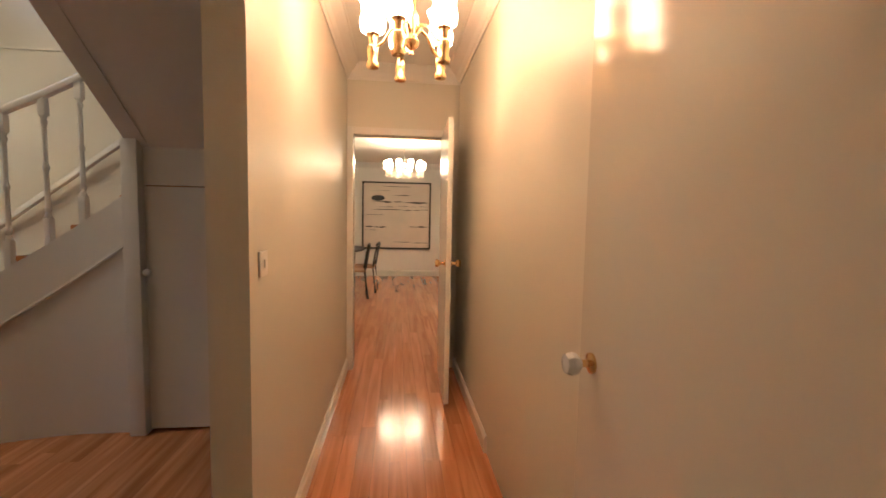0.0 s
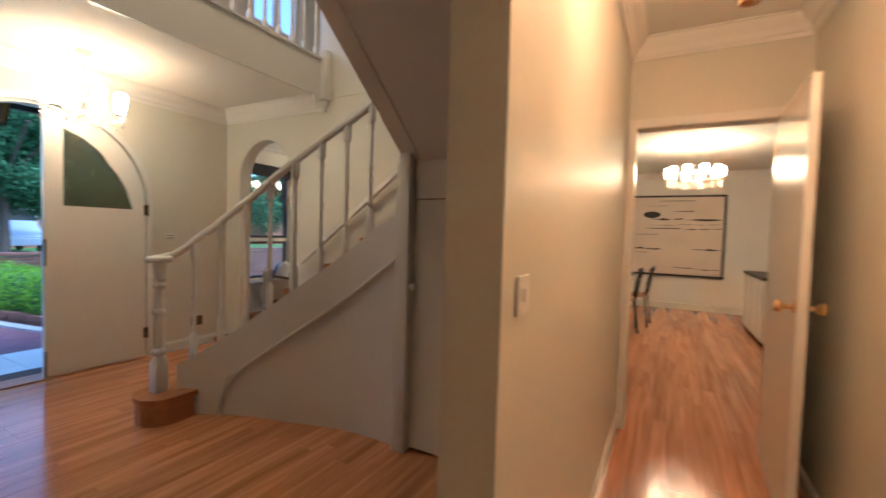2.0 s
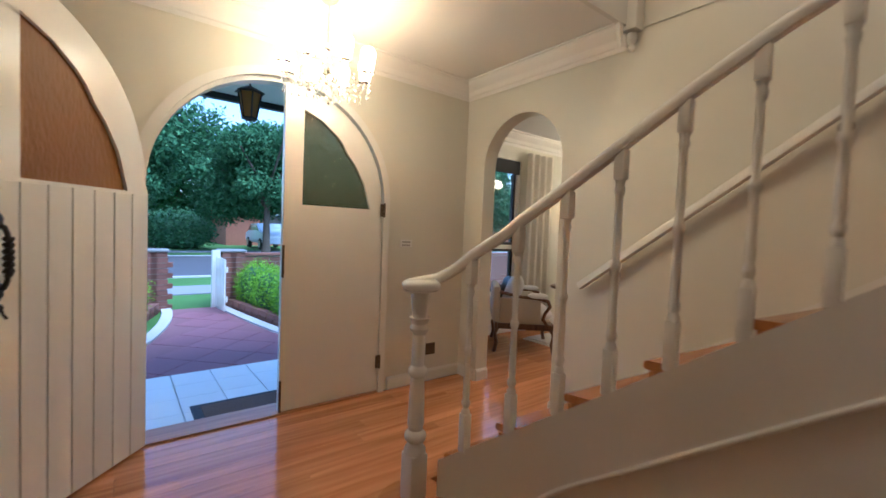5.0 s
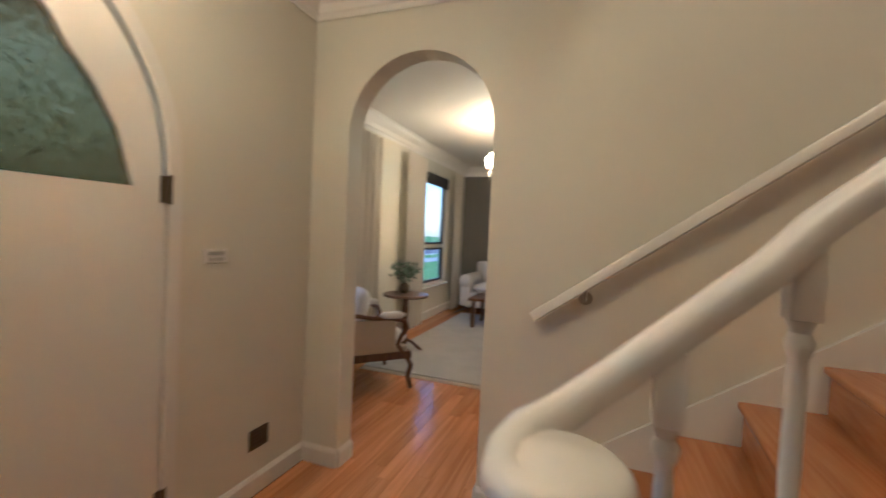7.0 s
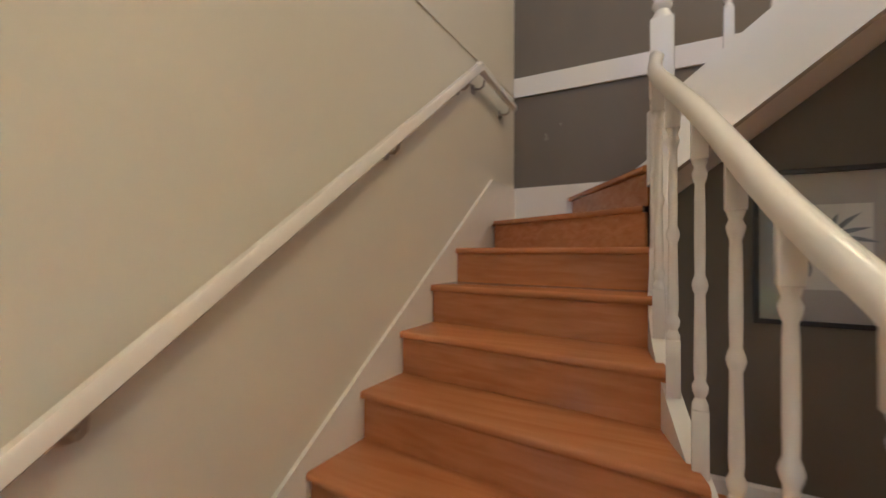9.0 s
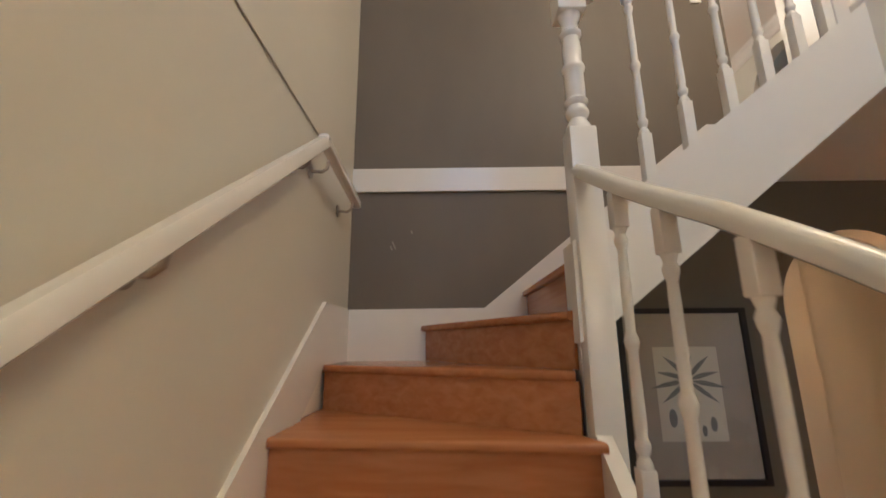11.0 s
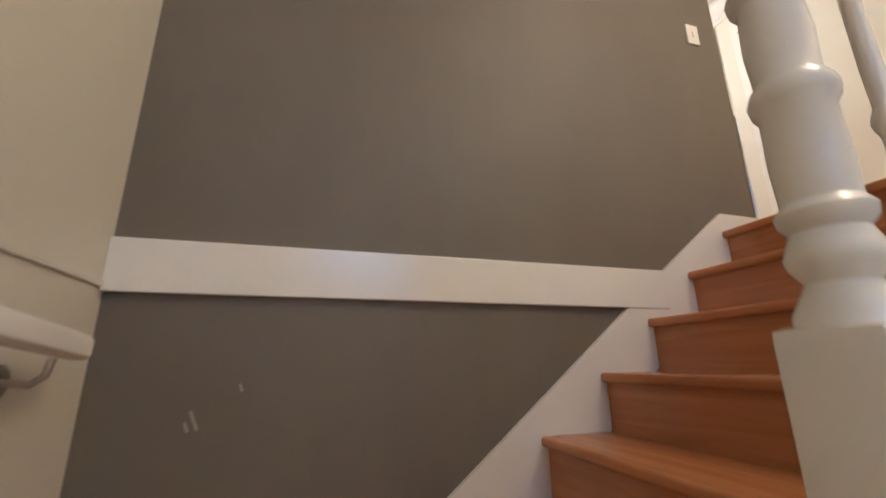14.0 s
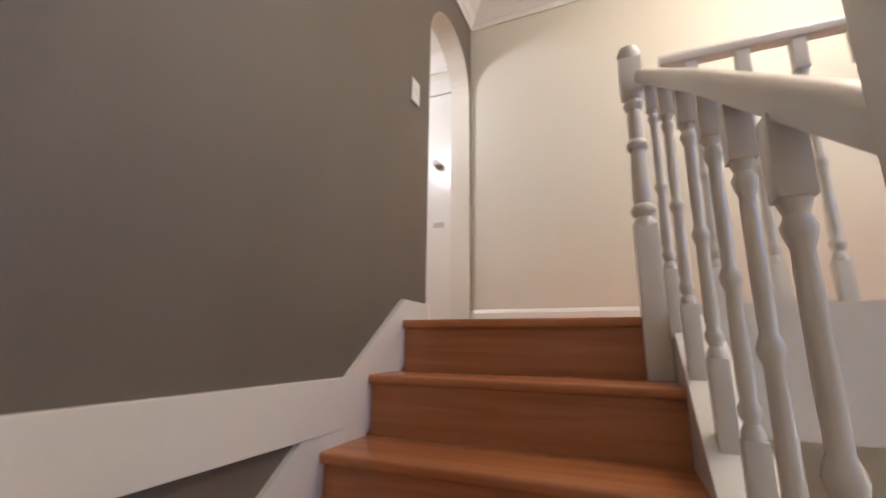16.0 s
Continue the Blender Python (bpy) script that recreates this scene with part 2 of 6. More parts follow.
def wall(name, axis, c0, c1, u0, u1, z0, z1, holes, material, label, face=None):
    """An upright wall between c0 and c1 across its axis, from u0 to u1, with
    holes (ua, ub, sill, spring): spring + half the width is the crown of an arch; a flat head
    is (ua, ub, sill, head, 0). face: (normal axis sign, slot) paints one side with the second material."""
    bm = bmesh.new()
    cuts = {u0, u1}
    for h in holes:
        cuts |= {h[0], h[1]}
        if len(h) == 4:
            r, mid = (h[1] - h[0]) / 2, (h[0] + h[1]) / 2
            cuts |= {mid - r * math.cos(math.pi * i / 24) for i in range(1, 24)}
    cuts = sorted(c for c in cuts if u0 <= c <= u1)

    def P(u, c, z):
        return (c, u, z) if axis == "x" else (u, c, z)

    def quad(*pts):
        f = bm.faces.new([bm.verts.new(p) for p in pts])
        return f

    def head(h, u):
        if len(h) == 5:
            return h[3]
        r, mid = (h[1] - h[0]) / 2, (h[0] + h[1]) / 2
        return h[3] + math.sqrt(max(0, r * r - (u - mid) ** 2))

    for a, b in zip(cuts, cuts[1:]):
        mid = (a + b) / 2
        spans, lo = [], (z0, z0)
        for h in sorted((h for h in holes if h[0] < mid < h[1]), key=lambda h: h[2]):
            spans.append((*lo, h[2], h[2]))
            lo = (head(h, a), head(h, b))
        spans.append((*lo, z1, z1))
        for za, zb, ta, tb in spans:
            if ta - za < 1e-5 and tb - zb < 1e-5:
                continue
            quad(P(a, c0, za), P(b, c0, zb), P(b, c0, tb), P(a, c0, ta))
            quad(P(a, c1, za), P(a, c1, ta), P(b, c1, tb), P(b, c1, zb))
            quad(P(a, c0, za), P(a, c1, za), P(b, c1, zb), P(b, c0, zb))
            quad(P(a, c0, ta), P(b, c0, tb), P(b, c1, tb), P(a, c1, ta))
    for u in (u0, u1):
        quad(P(u, c0, z0), P(u, c1, z0), P(u, c1, z1), P(u, c0, z1))
    for h in holes:
        top = h[3]
        for u in (h[0], h[1]):
            quad(P(u, c0, h[2]), P(u, c1, h[2]), P(u, c1, top), P(u, c0, top))
    bmesh.ops.remove_doubles(bm, verts=bm.verts, dist=1e-5)
    bmesh.ops.recalc_face_normals(bm, faces=bm.faces)
    if face:
        k = 0 if axis == "x" else 1
        for f in bm.faces:
            if f.normal[k] * face > 0.9:
                f.material_index = 1
    me = bpy.data.meshes.new(name)
    bm.to_mesh(me)
    bm.free()
    for k in material if isinstance(material, list) else [material]:
        me.materials.append(k)
    return tagged(new(name, me), label, "wall", kind="structure")

# ---- the plan: hall at x 0.615 to 1.57, stair hall west of it, street door at x -3.6 ----
XG, XH, XR, YA, YS, XF = 0.495, 0.615, 1.57, 3.965, 0.68, -3.60
H1, Z2, H2 = 2.60, 2.88, 4.92
RISE = 0.18
XB = -2.12   # edge of the gallery
YU = 1.05    # back of the landing
YL = 1.89    # edge of the landing

wall("wall_stair", "x", XG, XH, YS, YA, 0, H2, [(0.72, 1.62, 0, 1.86), (1.08, 1.66, Z2, 4.29)], [CREAM, GREY],
     "taupe painted stair wall, cream on the hall side, with arches", -1)
wall("wall_hall_south", "x", XG, XH, -0.9, YS, 0, H2, [], CREAM, "cream painted wall beside the hall arch")
wall("wall_hall_east", "x", XR, XR + 0.12, -0.9, 4.0, 0, H1, [], CREAM, "cream painted long hall wall")
wall("wall_hall_back", "y", -1.0, -0.9, XG, XR + 0.12, 0, H1, [], CREAM, "cream painted wall closing the hall")
wall("wall_dining", "y", 3.99, 4.10, XH, XR + 0.12, 0, H1, [(0.655, 1.445, 0, 2.045, 0)], CREAM, "cream wall with the dining room doorway")
wall("wall_arch", "y", YA, YA + 0.1350, -3.8, XH, 0, H2, [(-3.365, -2.565, 0, 1.845), (-3.55, -2.2, Z2, 4.72, 0)], CREAM, "cream wall with an arch to the living room")
wall("wall_front", "x", XF - 0.16, XF, YS - 0.2, YA + 0.135, 0, H1 + 0.14, [(1.575, 3.135, 0, 1.50)], CREAM, "cream front wall round the arched street doors")
wall("wall_front_upper", "x", XF - 0.16, XF, YS - 0.2, YA + 0.135, H1 + 0.14, H2, [(2.3, 3.5, 3.45, 4.75, 0)], CREAM, "cream upper front wall with a gallery window")
wall("wall_south", "y", YS - 0.12, YS, XF, XG, 0, H2, [], CREAM, "cream painted entry wall")
wall("wall_south_upper", "y", YS, YU, XF, XG, Z2, H2, [], CREAM, "cream wall of the upper landing")
wall("wall_gallery_front", "x", XF - 0.16, XF, YA + 0.135, 5.5, H1 + 0.1, H2, [(4.28, 5.02, 3.4, 4.7, 0)], CREAM, "cream wall round the end window of the gallery")
wall("wall_gallery_end", "y", 5.4, 5.5, XF, XB + 0.1, H1 + 0.1, H2, [], CREAM, "cream end wall of the gallery")
wall("wall_gallery_side", "x", XB, XB + 0.1, YA + 0.135, 5.4, H1 + 0.1, H2, [], CREAM, "cream side wall of the gallery")
structure("ceiling_gallery", B(XF - 0.16, XB + 0.1, YA + 0.135, 5.5, H2, H2 + 0.1), CEIL, "white ceiling at the end of the gallery", "ceiling")
structure("floor_gallery", B(XF, XB, YA + 0.001, 5.4, Z2 - 0.1, Z2 - 0.004), FLOOR, "timber floor at the end of the gallery", "floor")
# upper hall
UX = 2.72    # far side of the upper hall
wall("wall_upper_hall", "x", UX, UX + 0.12, 0.0, 4.1, Z2, H2, [], CREAM, "cream upper hall wall")
wall("wall_upper_end", "y", 0.58, 0.70, XH, 1.05, Z2, H2, [], CREAM, "cream end wall of the upper hall")
wall("wall_upper_return", "x", 1.05, 1.15, -0.12, 0.70, Z2, H2, [], CREAM, "cream return wall of the upper hall")
wall("wall_upper_arch", "y", -0.12, 0.0, 1.15, 3.0, Z2, H2, [(1.60, 2.40, Z2, 4.3)], CREAM, "cream wall with an inner arch of the upper hall")
wall("wall_upper_back", "y", 4.0, 4.1, XH, UX, Z2, H2, [], CREAM, "cream wall of the upper hall")
wall("wall_upper_room", "y", -1.72, -1.6, 1.03, 3.0, Z2, H2, [(2.2, 2.82, 3.47, 4.70, 0)], CREAM, "cream wall round a small upstairs window")
wall("wall_upper_room_west", "x", 1.03, 1.15, -1.6, -0.12, Z2, H2, [], CREAM, "cream side wall beyond the inner arch")
wall("wall_upper_room_east", "x", 2.9, 3.0, -1.6, -0.12, Z2, H2, [], CREAM, "cream side wall beyond the inner arch")
# dining room
wall("wall_dining_far", "y", 9.96, 10.08, -2.2, 3.6, 0, H1, [], CEIL, "pale far wall of the dining room")
wall("wall_dining_east", "x", 3.5, 3.62, 4.1, 9.96, 0, H1, [], CEIL, "pale dining room side wall")
wall("wall_dining_west", "x", -1.12, -1.0, 4.10, 9.96, 0, H1, [], CEIL, "wall between dining and living rooms")
wall("wall_dining_south", "y", 3.99, 4.10, XR + 0.12, 3.6, 0, H1, [], CEIL, "pale dining room wall")
# living room
XW, YF = -4.5, 9.65
wall("wall_living_front", "x", XW - 0.14, XW, 4.10, YF, 0, H1, [(4.3, 5.70, 0.50, 2.26, 0), (7.50, 8.78, 0.50, 2.26, 0)], CREAM, "cream living room wall with tall windows")
wall("wall_living_far", "y", YF, YF + 0.12, XW, -1.12, 0, H1, [], mat("living_taupe_paint", (0.20, 0.185, 0.165), 0.6), "taupe far wall of the living room")
wall("wall_living_return", "y", 3.98, 4.10, XW - 0.14, -3.8, 0, H1, [], CREAM, "cream return wall of the living room")

# floors and ceilings
bm = bmesh.new()
box(bm, XF - 0.16, XG, YS - 0.12, 4.04, -0.2, -0.012)
box(bm, XG, XR + 0.12, -1.0, 4.04, -0.2, -0.012)
box(bm, XW, 3.6, 4.04, 9.96, -0.2, -0.012)
structure("floor", bm, DARKGAP, "dark subfloor under the boards", "floor")
bm = bmesh.new()
box(bm, XF, XB, YS, YA, H1, Z2 - 0.02)
box(bm, XB, XG, YS, YL - 0.06, H1, Z2 - 0.02)
structure("ceiling", bm, CEIL, "white plaster ceiling of the entry", "ceiling")
bm = bmesh.new()
box(bm, XH, 1.74, -0.9, 4.0, H1, Z2 - 0.02)
structure("ceiling_hall", bm, CEIL, "white plaster ceiling of the hall", "ceiling")
structure("ceiling_dining", B(-1.0, 3.6, 4.1, 9.96, H1 - 0.04, H1 + 0.1), CEIL, "white ceiling of the dining room", "ceiling")
structure("ceiling_living", B(XW, -1.12, 4.10, YF, H1, H1 + 0.1), CEIL, "white ceiling of the living room", "ceiling")
structure("ceiling_upper", B(XF - 0.16, 3.0, -1.72, YA + 0.135, H2, H2 + 0.1), CEIL, "white ceiling above the stairwell", "ceiling")
bm = bmesh.new()
box(bm, XF, XB, YS, YA, Z2 - 0.02, Z2)
box(bm, XB, XG, YS, YL - 0.06, Z2 - 0.02, Z2)
box(bm, XG + 0.004, 3.0, -1.72, 3.99, Z2 - 0.02, Z2)
structure("floor_upper", bm, FLOOR, "timber boards of the upper landing", "floor")
# fascias round the stairwell
bm = bmesh.new()
box(bm, XB, XB + 0.03, YL, YA, H1 - 0.03, Z2 + 0.03)
box(bm, XB, -0.45, YL, YL + 0.03, H1 - 0.03, Z2 + 0.03)
box(bm, XB, XB + 0.05, YL + 0.05, YA, Z2 + 0.03, Z2 + 0.05)
structure("trim_gallery", bm, TRIM, "white painted fascia of the gallery edge", "trim")

CORN = [(0, 0), (0, -0.135), (0.012, -0.14), (0.02, -0.115), (0.03, -0.108), (0.05, -0.075), (0.085, -0.045), (0.10, -0.03), (0.11, -0.012), (0.125, -0.01), (0.125, 0)]


def cornice(name, pts, z, k=1.0):
    bm = sweep(bmesh.new(), [(x, y, z) for x, y in pts], [(a * k, b * k) for a, b in CORN])
    structure(name, bm, CEIL, "white moulded plaster cornice", "cornice")


cornice("cornice_entry", [(XG, YS), (XF, YS), (XF, YA), (XB, YA)], H1 - 0.001)
cornice("cornice_hall_west", [(XH, 0.0), (XH, 3.99), (XR, 3.99), (XR, 0.0)], H1 - 0.001, 0.85)
cornice("cornice_living", [(-1.12, YF), (XW, YF), (XW, 4.10), (-1.12, 4.10)][::-1], H1 - 0.001, 1.2)
cornice("cornice_upper", [(XG, YA), (XG, YU), (XF, YU), (XF, YA)], H2 - 0.001)
cornice("cornice_upper_hall", [(XH, 4.0), (XH, 0.70), (1.15, 0.70), (1.15, 0.0), (UX, 0.0)][::-1], H2 - 0.001, 0.8)
cornice("cornice_dining", [(-1.0, 4.1), (-1.0, 9.96), (3.5, 9.96), (3.5, 4.1)], H1 - 0.041, 0.9)


def skirting(name, runs, z=0.0, h=0.10, t=0.016):
    bm = bmesh.new()
    for x0, y0, x1, y1, sx, sy in runs:
        d = Vector((x1 - x0, y1 - y0, 0)).normalized()
        prof = [(0, 0), (t, 0), (t, h - 0.02), (t * 0.55, h - 0.006), (t * 0.3, h), (0, h)]
        sgn = 1 if d.cross(Vector((0, 0, 1))).dot(Vector((sx, sy, 0))) > 0 else -1
        sweep(bm, [(x0, y0, z), (x1, y1, z)], [(a * sgn, b) for a, b in prof])
    structure(name, bm, TRIM, "white painted skirting board", "skirting")


skirting("baseboard_hall", [(XH, 1.62, XH, 3.99, 1, 0), (XR, 1.43, XR, 1.90, -1, 0), (XR, 2.60, XR, 3.99, -1, 0), (XR, -0.9, XR, 0.58, -1, 0)])
skirting("baseboard_entry", [(XF, YS, XF, 1.5, 1, 0), (XF, 3.21, XF, YA, 1, 0), (XF, YA, -3.365, YA, 0, -1), (-2.565, YA, -2.3, YA, 0, -1),
                             (-3.365, YA, -3.365, YA + 0.135, 1, 0), (-2.565, YA, -2.565, YA + 0.135, -1, 0), (XF, YS, XG, YS, 0, 1), (XG, 1.62, XG, 2.96, -1, 0)])
skirting("baseboard_living", [(XW, 4.10, XW, YF, 1, 0), (XW, YF, -1.12, YF, 0, -1)], h=0.13)
skirting("baseboard_dining", [(-1.0, 9.96, 3.5, 9.96, 0, -1), (3.5, 4.1, 3.5, 9.96, -1, 0)], h=0.13)
skirting("baseboard_upper", [(XG, YU, XF, YU, 0, 1), (UX, 0.0, UX, 4.0, -1, 0)], z=Z2)

# ---- staircase: a flared flight along the arch wall, three winders, a straight flight along the taupe wall ----
stair = thing("staircase", "timber staircase with white strings, winders and a flared foot", "staircase", (-2.0, 3.4, 0))
inv = Matrix.Translation((2.0, -3.4, 0))


def spart(name, bm, material, label="", smooth=False):
    bmesh.ops.transform(bm, matrix=inv, verts=bm.verts)
    return part(name, bm, material, stair, label, smooth)


def ystr(x):
    d = max(0.0, -0.8 - x)
    return 2.97 - 0.0592 * d - 0.216 * d * d - 0.03 * math.exp(-((x + 1.36) / 0.28) ** 2)


NW = (-0.482, 2.972)                       # the turning post at the winders
WALLX = [-2.29, -2.03, -1.775, -1.52, -1.26, -1.005, -0.75, -0.49]      # nosings 1 to 8 at the wall
INX = [-2.17, -2.06, -1.87, -1.63, -1.38, -1.12, -0.85, -0.58]          # and at the string
nos = [((wx, YA), (ix, ystr(ix) + 0.03)) for wx, ix in zip(WALLX, INX)]
nos[0] = ((WALLX[0], YA), (-2.19, 2.60))
nos.append(((0.06, YA), (-0.50, 3.05)))
nos.append(((XG, 3.576), (-0.455, 3.05)))
nos.append(((XG, 3.018), (-0.455, 3.02)))
YN = [3.018, 2.774, 2.542, 2.323, 2.108, 1.895]                             # nosings 11 to 16 on the taupe wall


def slab(poly, z0, z1, nose=0.0):
    bm = bmesh.new()
    prism(bm, poly, z0, z1)
    return bm


def stepgeo(k, poly, front, wood_mat):
    """Tread k over the plan poly; front: its nosing from wall to string."""
    z = RISE * k
    (ax, ay), (bx, by) = front
    d = Vector((bx - ax, by - ay)).normalized()
    out = Vector((-d.y, d.x))
    c = Vector((sum(p[0] for p in poly) / len(poly), sum(p[1] for p in poly) / len(poly)))
    if out.dot(c - Vector((ax, ay))) > 0:
        out = -out
    bm = bmesh.new()
    prism(bm, poly, z - 0.03, z)
    es = [e for e in bm.edges if all(abs((v.co.xy - Vector((ax, ay))).dot(out)) < 0.004 for v in e.verts) and abs(e.verts[0].co.z - e.verts[1].co.z) < 1e-4]
    bmesh.ops.bevel(bm, geom=es, offset=0.011, segments=3, affect="EDGES", profile=0.5)
    spart("tread", bm, wood_mat, smooth=True)
    a, b = Vector((ax, ay)) - out * 0.022, Vector((bx, by)) - out * 0.022
    bm = bmesh.new()
    prism(bm, [tuple(a), tuple(b), tuple(b - out * 0.018), tuple(a - out * 0.018)], z - RISE - 0.0, z - 0.03)
    spart("riser", bm, wood_mat)


for k in range(1, 8):
    f, g = nos[k - 1], nos[k]
    back = [(g[1][0] + 0.03, g[1][1]), (g[0][0] + 0.03, g[0][1])]
    poly = [f[0], f[1], *back]
    if k == 1:
        poly = [f[0], f[1], (-2.03, 2.64), *back]
    stepgeo(k, poly, f, TREAD)
stepgeo(8, [nos[7][0], nos[7][1], (-0.46, 3.04), (0.10, YA)], nos[7], TREAD)
stepgeo(9, [nos[8][0], nos[8][1], (-0.43, 3.04), (XG, 3.56), (XG, YA)], nos[8], TREAD)
stepgeo(10, [nos[9][0], nos[9][1], (-0.44, 2.99), (XG, 2.99)], nos[9], TREADX)
for i in range(6):
    y, yn = YN[i], (YN[i + 1] if i < 5 else YL - 0.10)
    f = ((XG, y), (-0.398, y + (0.0 if i else -0.01)))
    stepgeo(11 + i, [f[0], f[1], (-0.398, yn - 0.03), (XG, yn - 0.03)], f, TREADX)

# strings
SL1 = 0.706


def ztop(x):
    return 0.36 + 0.725 * (x + 2.03)


xs = [-2.06 + 0.06 * i for i in range(27)]
xs = [x for x in xs if x < -0.5] + [-0.5]


def curved(bm, zlo, zhi, t0, t1):
    rows = []
    for x in xs:
        rows.append([bm.verts.new((x, ystr(x) + t, z)) for t, z in ((t0, zlo(x)), (t1, zlo(x)), (t1, zhi(x)), (t0, zhi(x)))])
    for a, b in zip(rows, rows[1:]):
        for i in range(4):
            bm.faces.new((a[i], a[(i + 1) % 4], b[(i + 1) % 4], b[i]))
    bm.faces.new(rows[0])
    bm.faces.new(rows[-1][::-1])
    return bm


spart("string_board", curved(bmesh.new(), lambda x: max(0.0, ztop(x) - 0.30 - 0.02 * 0) if x > -1.80 else 0.0, ztop, 0.0, 0.045), TRIM, "white closed string curving out at the foot", True)
spart("spandrel_panel", curved(bmesh.new(), lambda x: 0.0, lambda x: max(0.02, ztop(x) - 0.28), 0.014, 0.04), TRIM, "white spandrel panel below the string", True)
bm = bmesh.new()
mold = [(-1.80, 0.0), (-1.795, 0.10), (-1.77, 0.18), (-1.72, 0.26), (-1.66, 0.325)]
mold += [(x, ztop(x) - 0.295) for x in [-1.6 + 0.1 * i for i in range(12)]]
sweep(bm, [(x, ystr(x) - 0.002, z) for x, z in mold], ring(0.008, 6), up=(0, 1, 0))
spart("panel_bead", bm, TRIM, smooth=True)
# outer string of the upper flight, with saw-cut top, and its plastered underside


def znose(y):
    return 1.98 + 0.787 * (3.03 - y)


bm = bmesh.new()
poly = [(3.03, 1.70), (2.93, 1.755), (YL, znose(YL) - 0.305), (YL, znose(YL) + 0.03), (3.03, znose(3.03) + 0.03)]
fs = prism(bm, poly, -0.505, -0.396, Matrix(((0, 0, 1, 0), (1, 0, 0, 0), (0, 1, 0, 0), (0, 0, 0, 1))))
bmesh.ops.triangulate(bm, faces=[f for f in bm.faces if len(f.verts) > 4])
spart("outer_string", bm, TRIM, "white saw-cut outer string of the upper flight")
bm = bmesh.new()
prism(bm, [(2.985, 1.72), (2.985, 1.76), (YL, znose(YL) - 0.24), (YL, znose(YL) - 0.30)], -0.40, XG, Matrix(((0, 0, 1, 0), (1, 0, 0, 0), (0, 1, 0, 0), (0, 0, 0, 1))))
spart("soffit", bm, CEIL, "plastered underside of the upper flight")
# wall strings
bm = bmesh.new()
zs = lambda x: 0.36 + 0.708 * (x + 2.03)
poly = [(-2.34, 0.0), (-2.34, 0.10), (-2.24, 0.27), (0.035, 1.885), (0.035, 1.60), (-0.2, 1.45), (-2.1, 0.0)]
prism(bm, poly, YA - 0.018, YA - 0.001, Matrix(((1, 0, 0, 0), (0, 0, 1, 0), (0, 1, 0, 0), (0, 0, 0, 1))))
box(bm, 0.036, XG, YA - 0.014, YA - 0.001, 1.60, 1.885)
spart("wall_string", bm, TRIM, "white wall string with a sloping top edge")
bm = bmesh.new()
sl = 0.787
poly = [(YA - 0.014, 1.60), (YA - 0.014, 1.888), (3.224, 1.892), (2.216, 2.70), (1.885, 2.957), (1.66, 2.955), (1.66, 2.86), (1.9, 2.70), (3.0, 1.75), (3.5, 1.6)]
prism(bm, poly, XG - 0.018, XG - 0.001, Matrix(((0, 0, 1, 0), (1, 0, 0, 0), (0, 1, 0, 0), (0, 0, 0, 1))))
spart("wall_string", bm, TRIM, "white wall string beside the upper flight")
structure("trim_band", B(XG - 0.022, XG - 0.001, 2.216, YA - 0.001, 2.557, 2.699, bevel=0.003), TRIM, "broad white horizontal band across the taupe wall", "trim")
structure("trim_ledge", B(-2.09, XG, YA - 0.008, YA - 0.001, 2.566, 2.582, bevel=0.003), CREAM, "thin cream bead along the stair wall", "trim")
scuff = mat("pale_scuff", (0.34, 0.31, 0.26), 0.7)
for y, z, l in ((3.72, 2.245, 0.05), (3.735, 2.23, 0.025), (3.62, 2.32, 0.02)):
    ob = new("scuff_mark", mesh(B(-0.0012, 0.0, -0.0035, 0.0035, -l / 2, l / 2), "scuff_mark", scuff))
    ob.parent = bpy.data.objects["wall_stair"]
    ob.matrix_local = pose(XG - 0.0002, y, z, -24, 0, 0)
# curtail block at the foot
bm = bmesh.new()
cx, cy = -2.08, 2.46
blk = [(cx + 0.15 * math.cos(a), cy + 0.14 * math.sin(a)) for a in [radians(150 + 15 * i) for i in range(15)]]
blk += [(-1.93, 2.60), (-2.19, 2.62)]
prism(bm, blk, 0.0, RISE - 0.03)
spart("curtail_block", bm, TREAD, "varnished timber bullnose block under the newel", True)
bm = bmesh.new()
prism(bm, [(cx + (x - cx) * 1.1, cy + (y - cy) * 1.1) for x, y in blk], RISE - 0.03, RISE)
spart("tread", bm, TREAD)

# turned posts
BAL = [(0.024, 0.0), (0.024, 0.012), (0.015, 0.03), (0.022, 0.045), (0.024, 0.06), (0.016, 0.075), (0.019, 0.10), (0.0175, 0.2), (0.0155, 0.30), (0.021, 0.312), (0.024, 0.325), (0.021, 0.338), (0.015, 0.352), (0.0165, 0.42), (0.0155, 0.56), (0.014, 0.59), (0.02, 0.605), (0.023, 0.62), (0.016, 0.635), (0.023, 0.655)]


def baluster(x, y, z0, z1, parent_inv, maker, foot=0.16, headh=0.10, w=0.0185):
    bm = bmesh.new()
    box(bm, x - w, x + w, y - w, y + w, z0, z0 + foot, bevel=0.004)
    lo, hi = z0 + foot, z1 - headh
    k = (hi - lo) / 0.655
    lathe(bm, [(r * 0.75, lo + h * k) for r, h in BAL], 14, Matrix.Translation((x, y, 0)))
    box(bm, x - w, x + w, y - w, y + w, hi, z1, bevel=0.004)
    return maker("baluster", bm, TRIM, smooth=True)


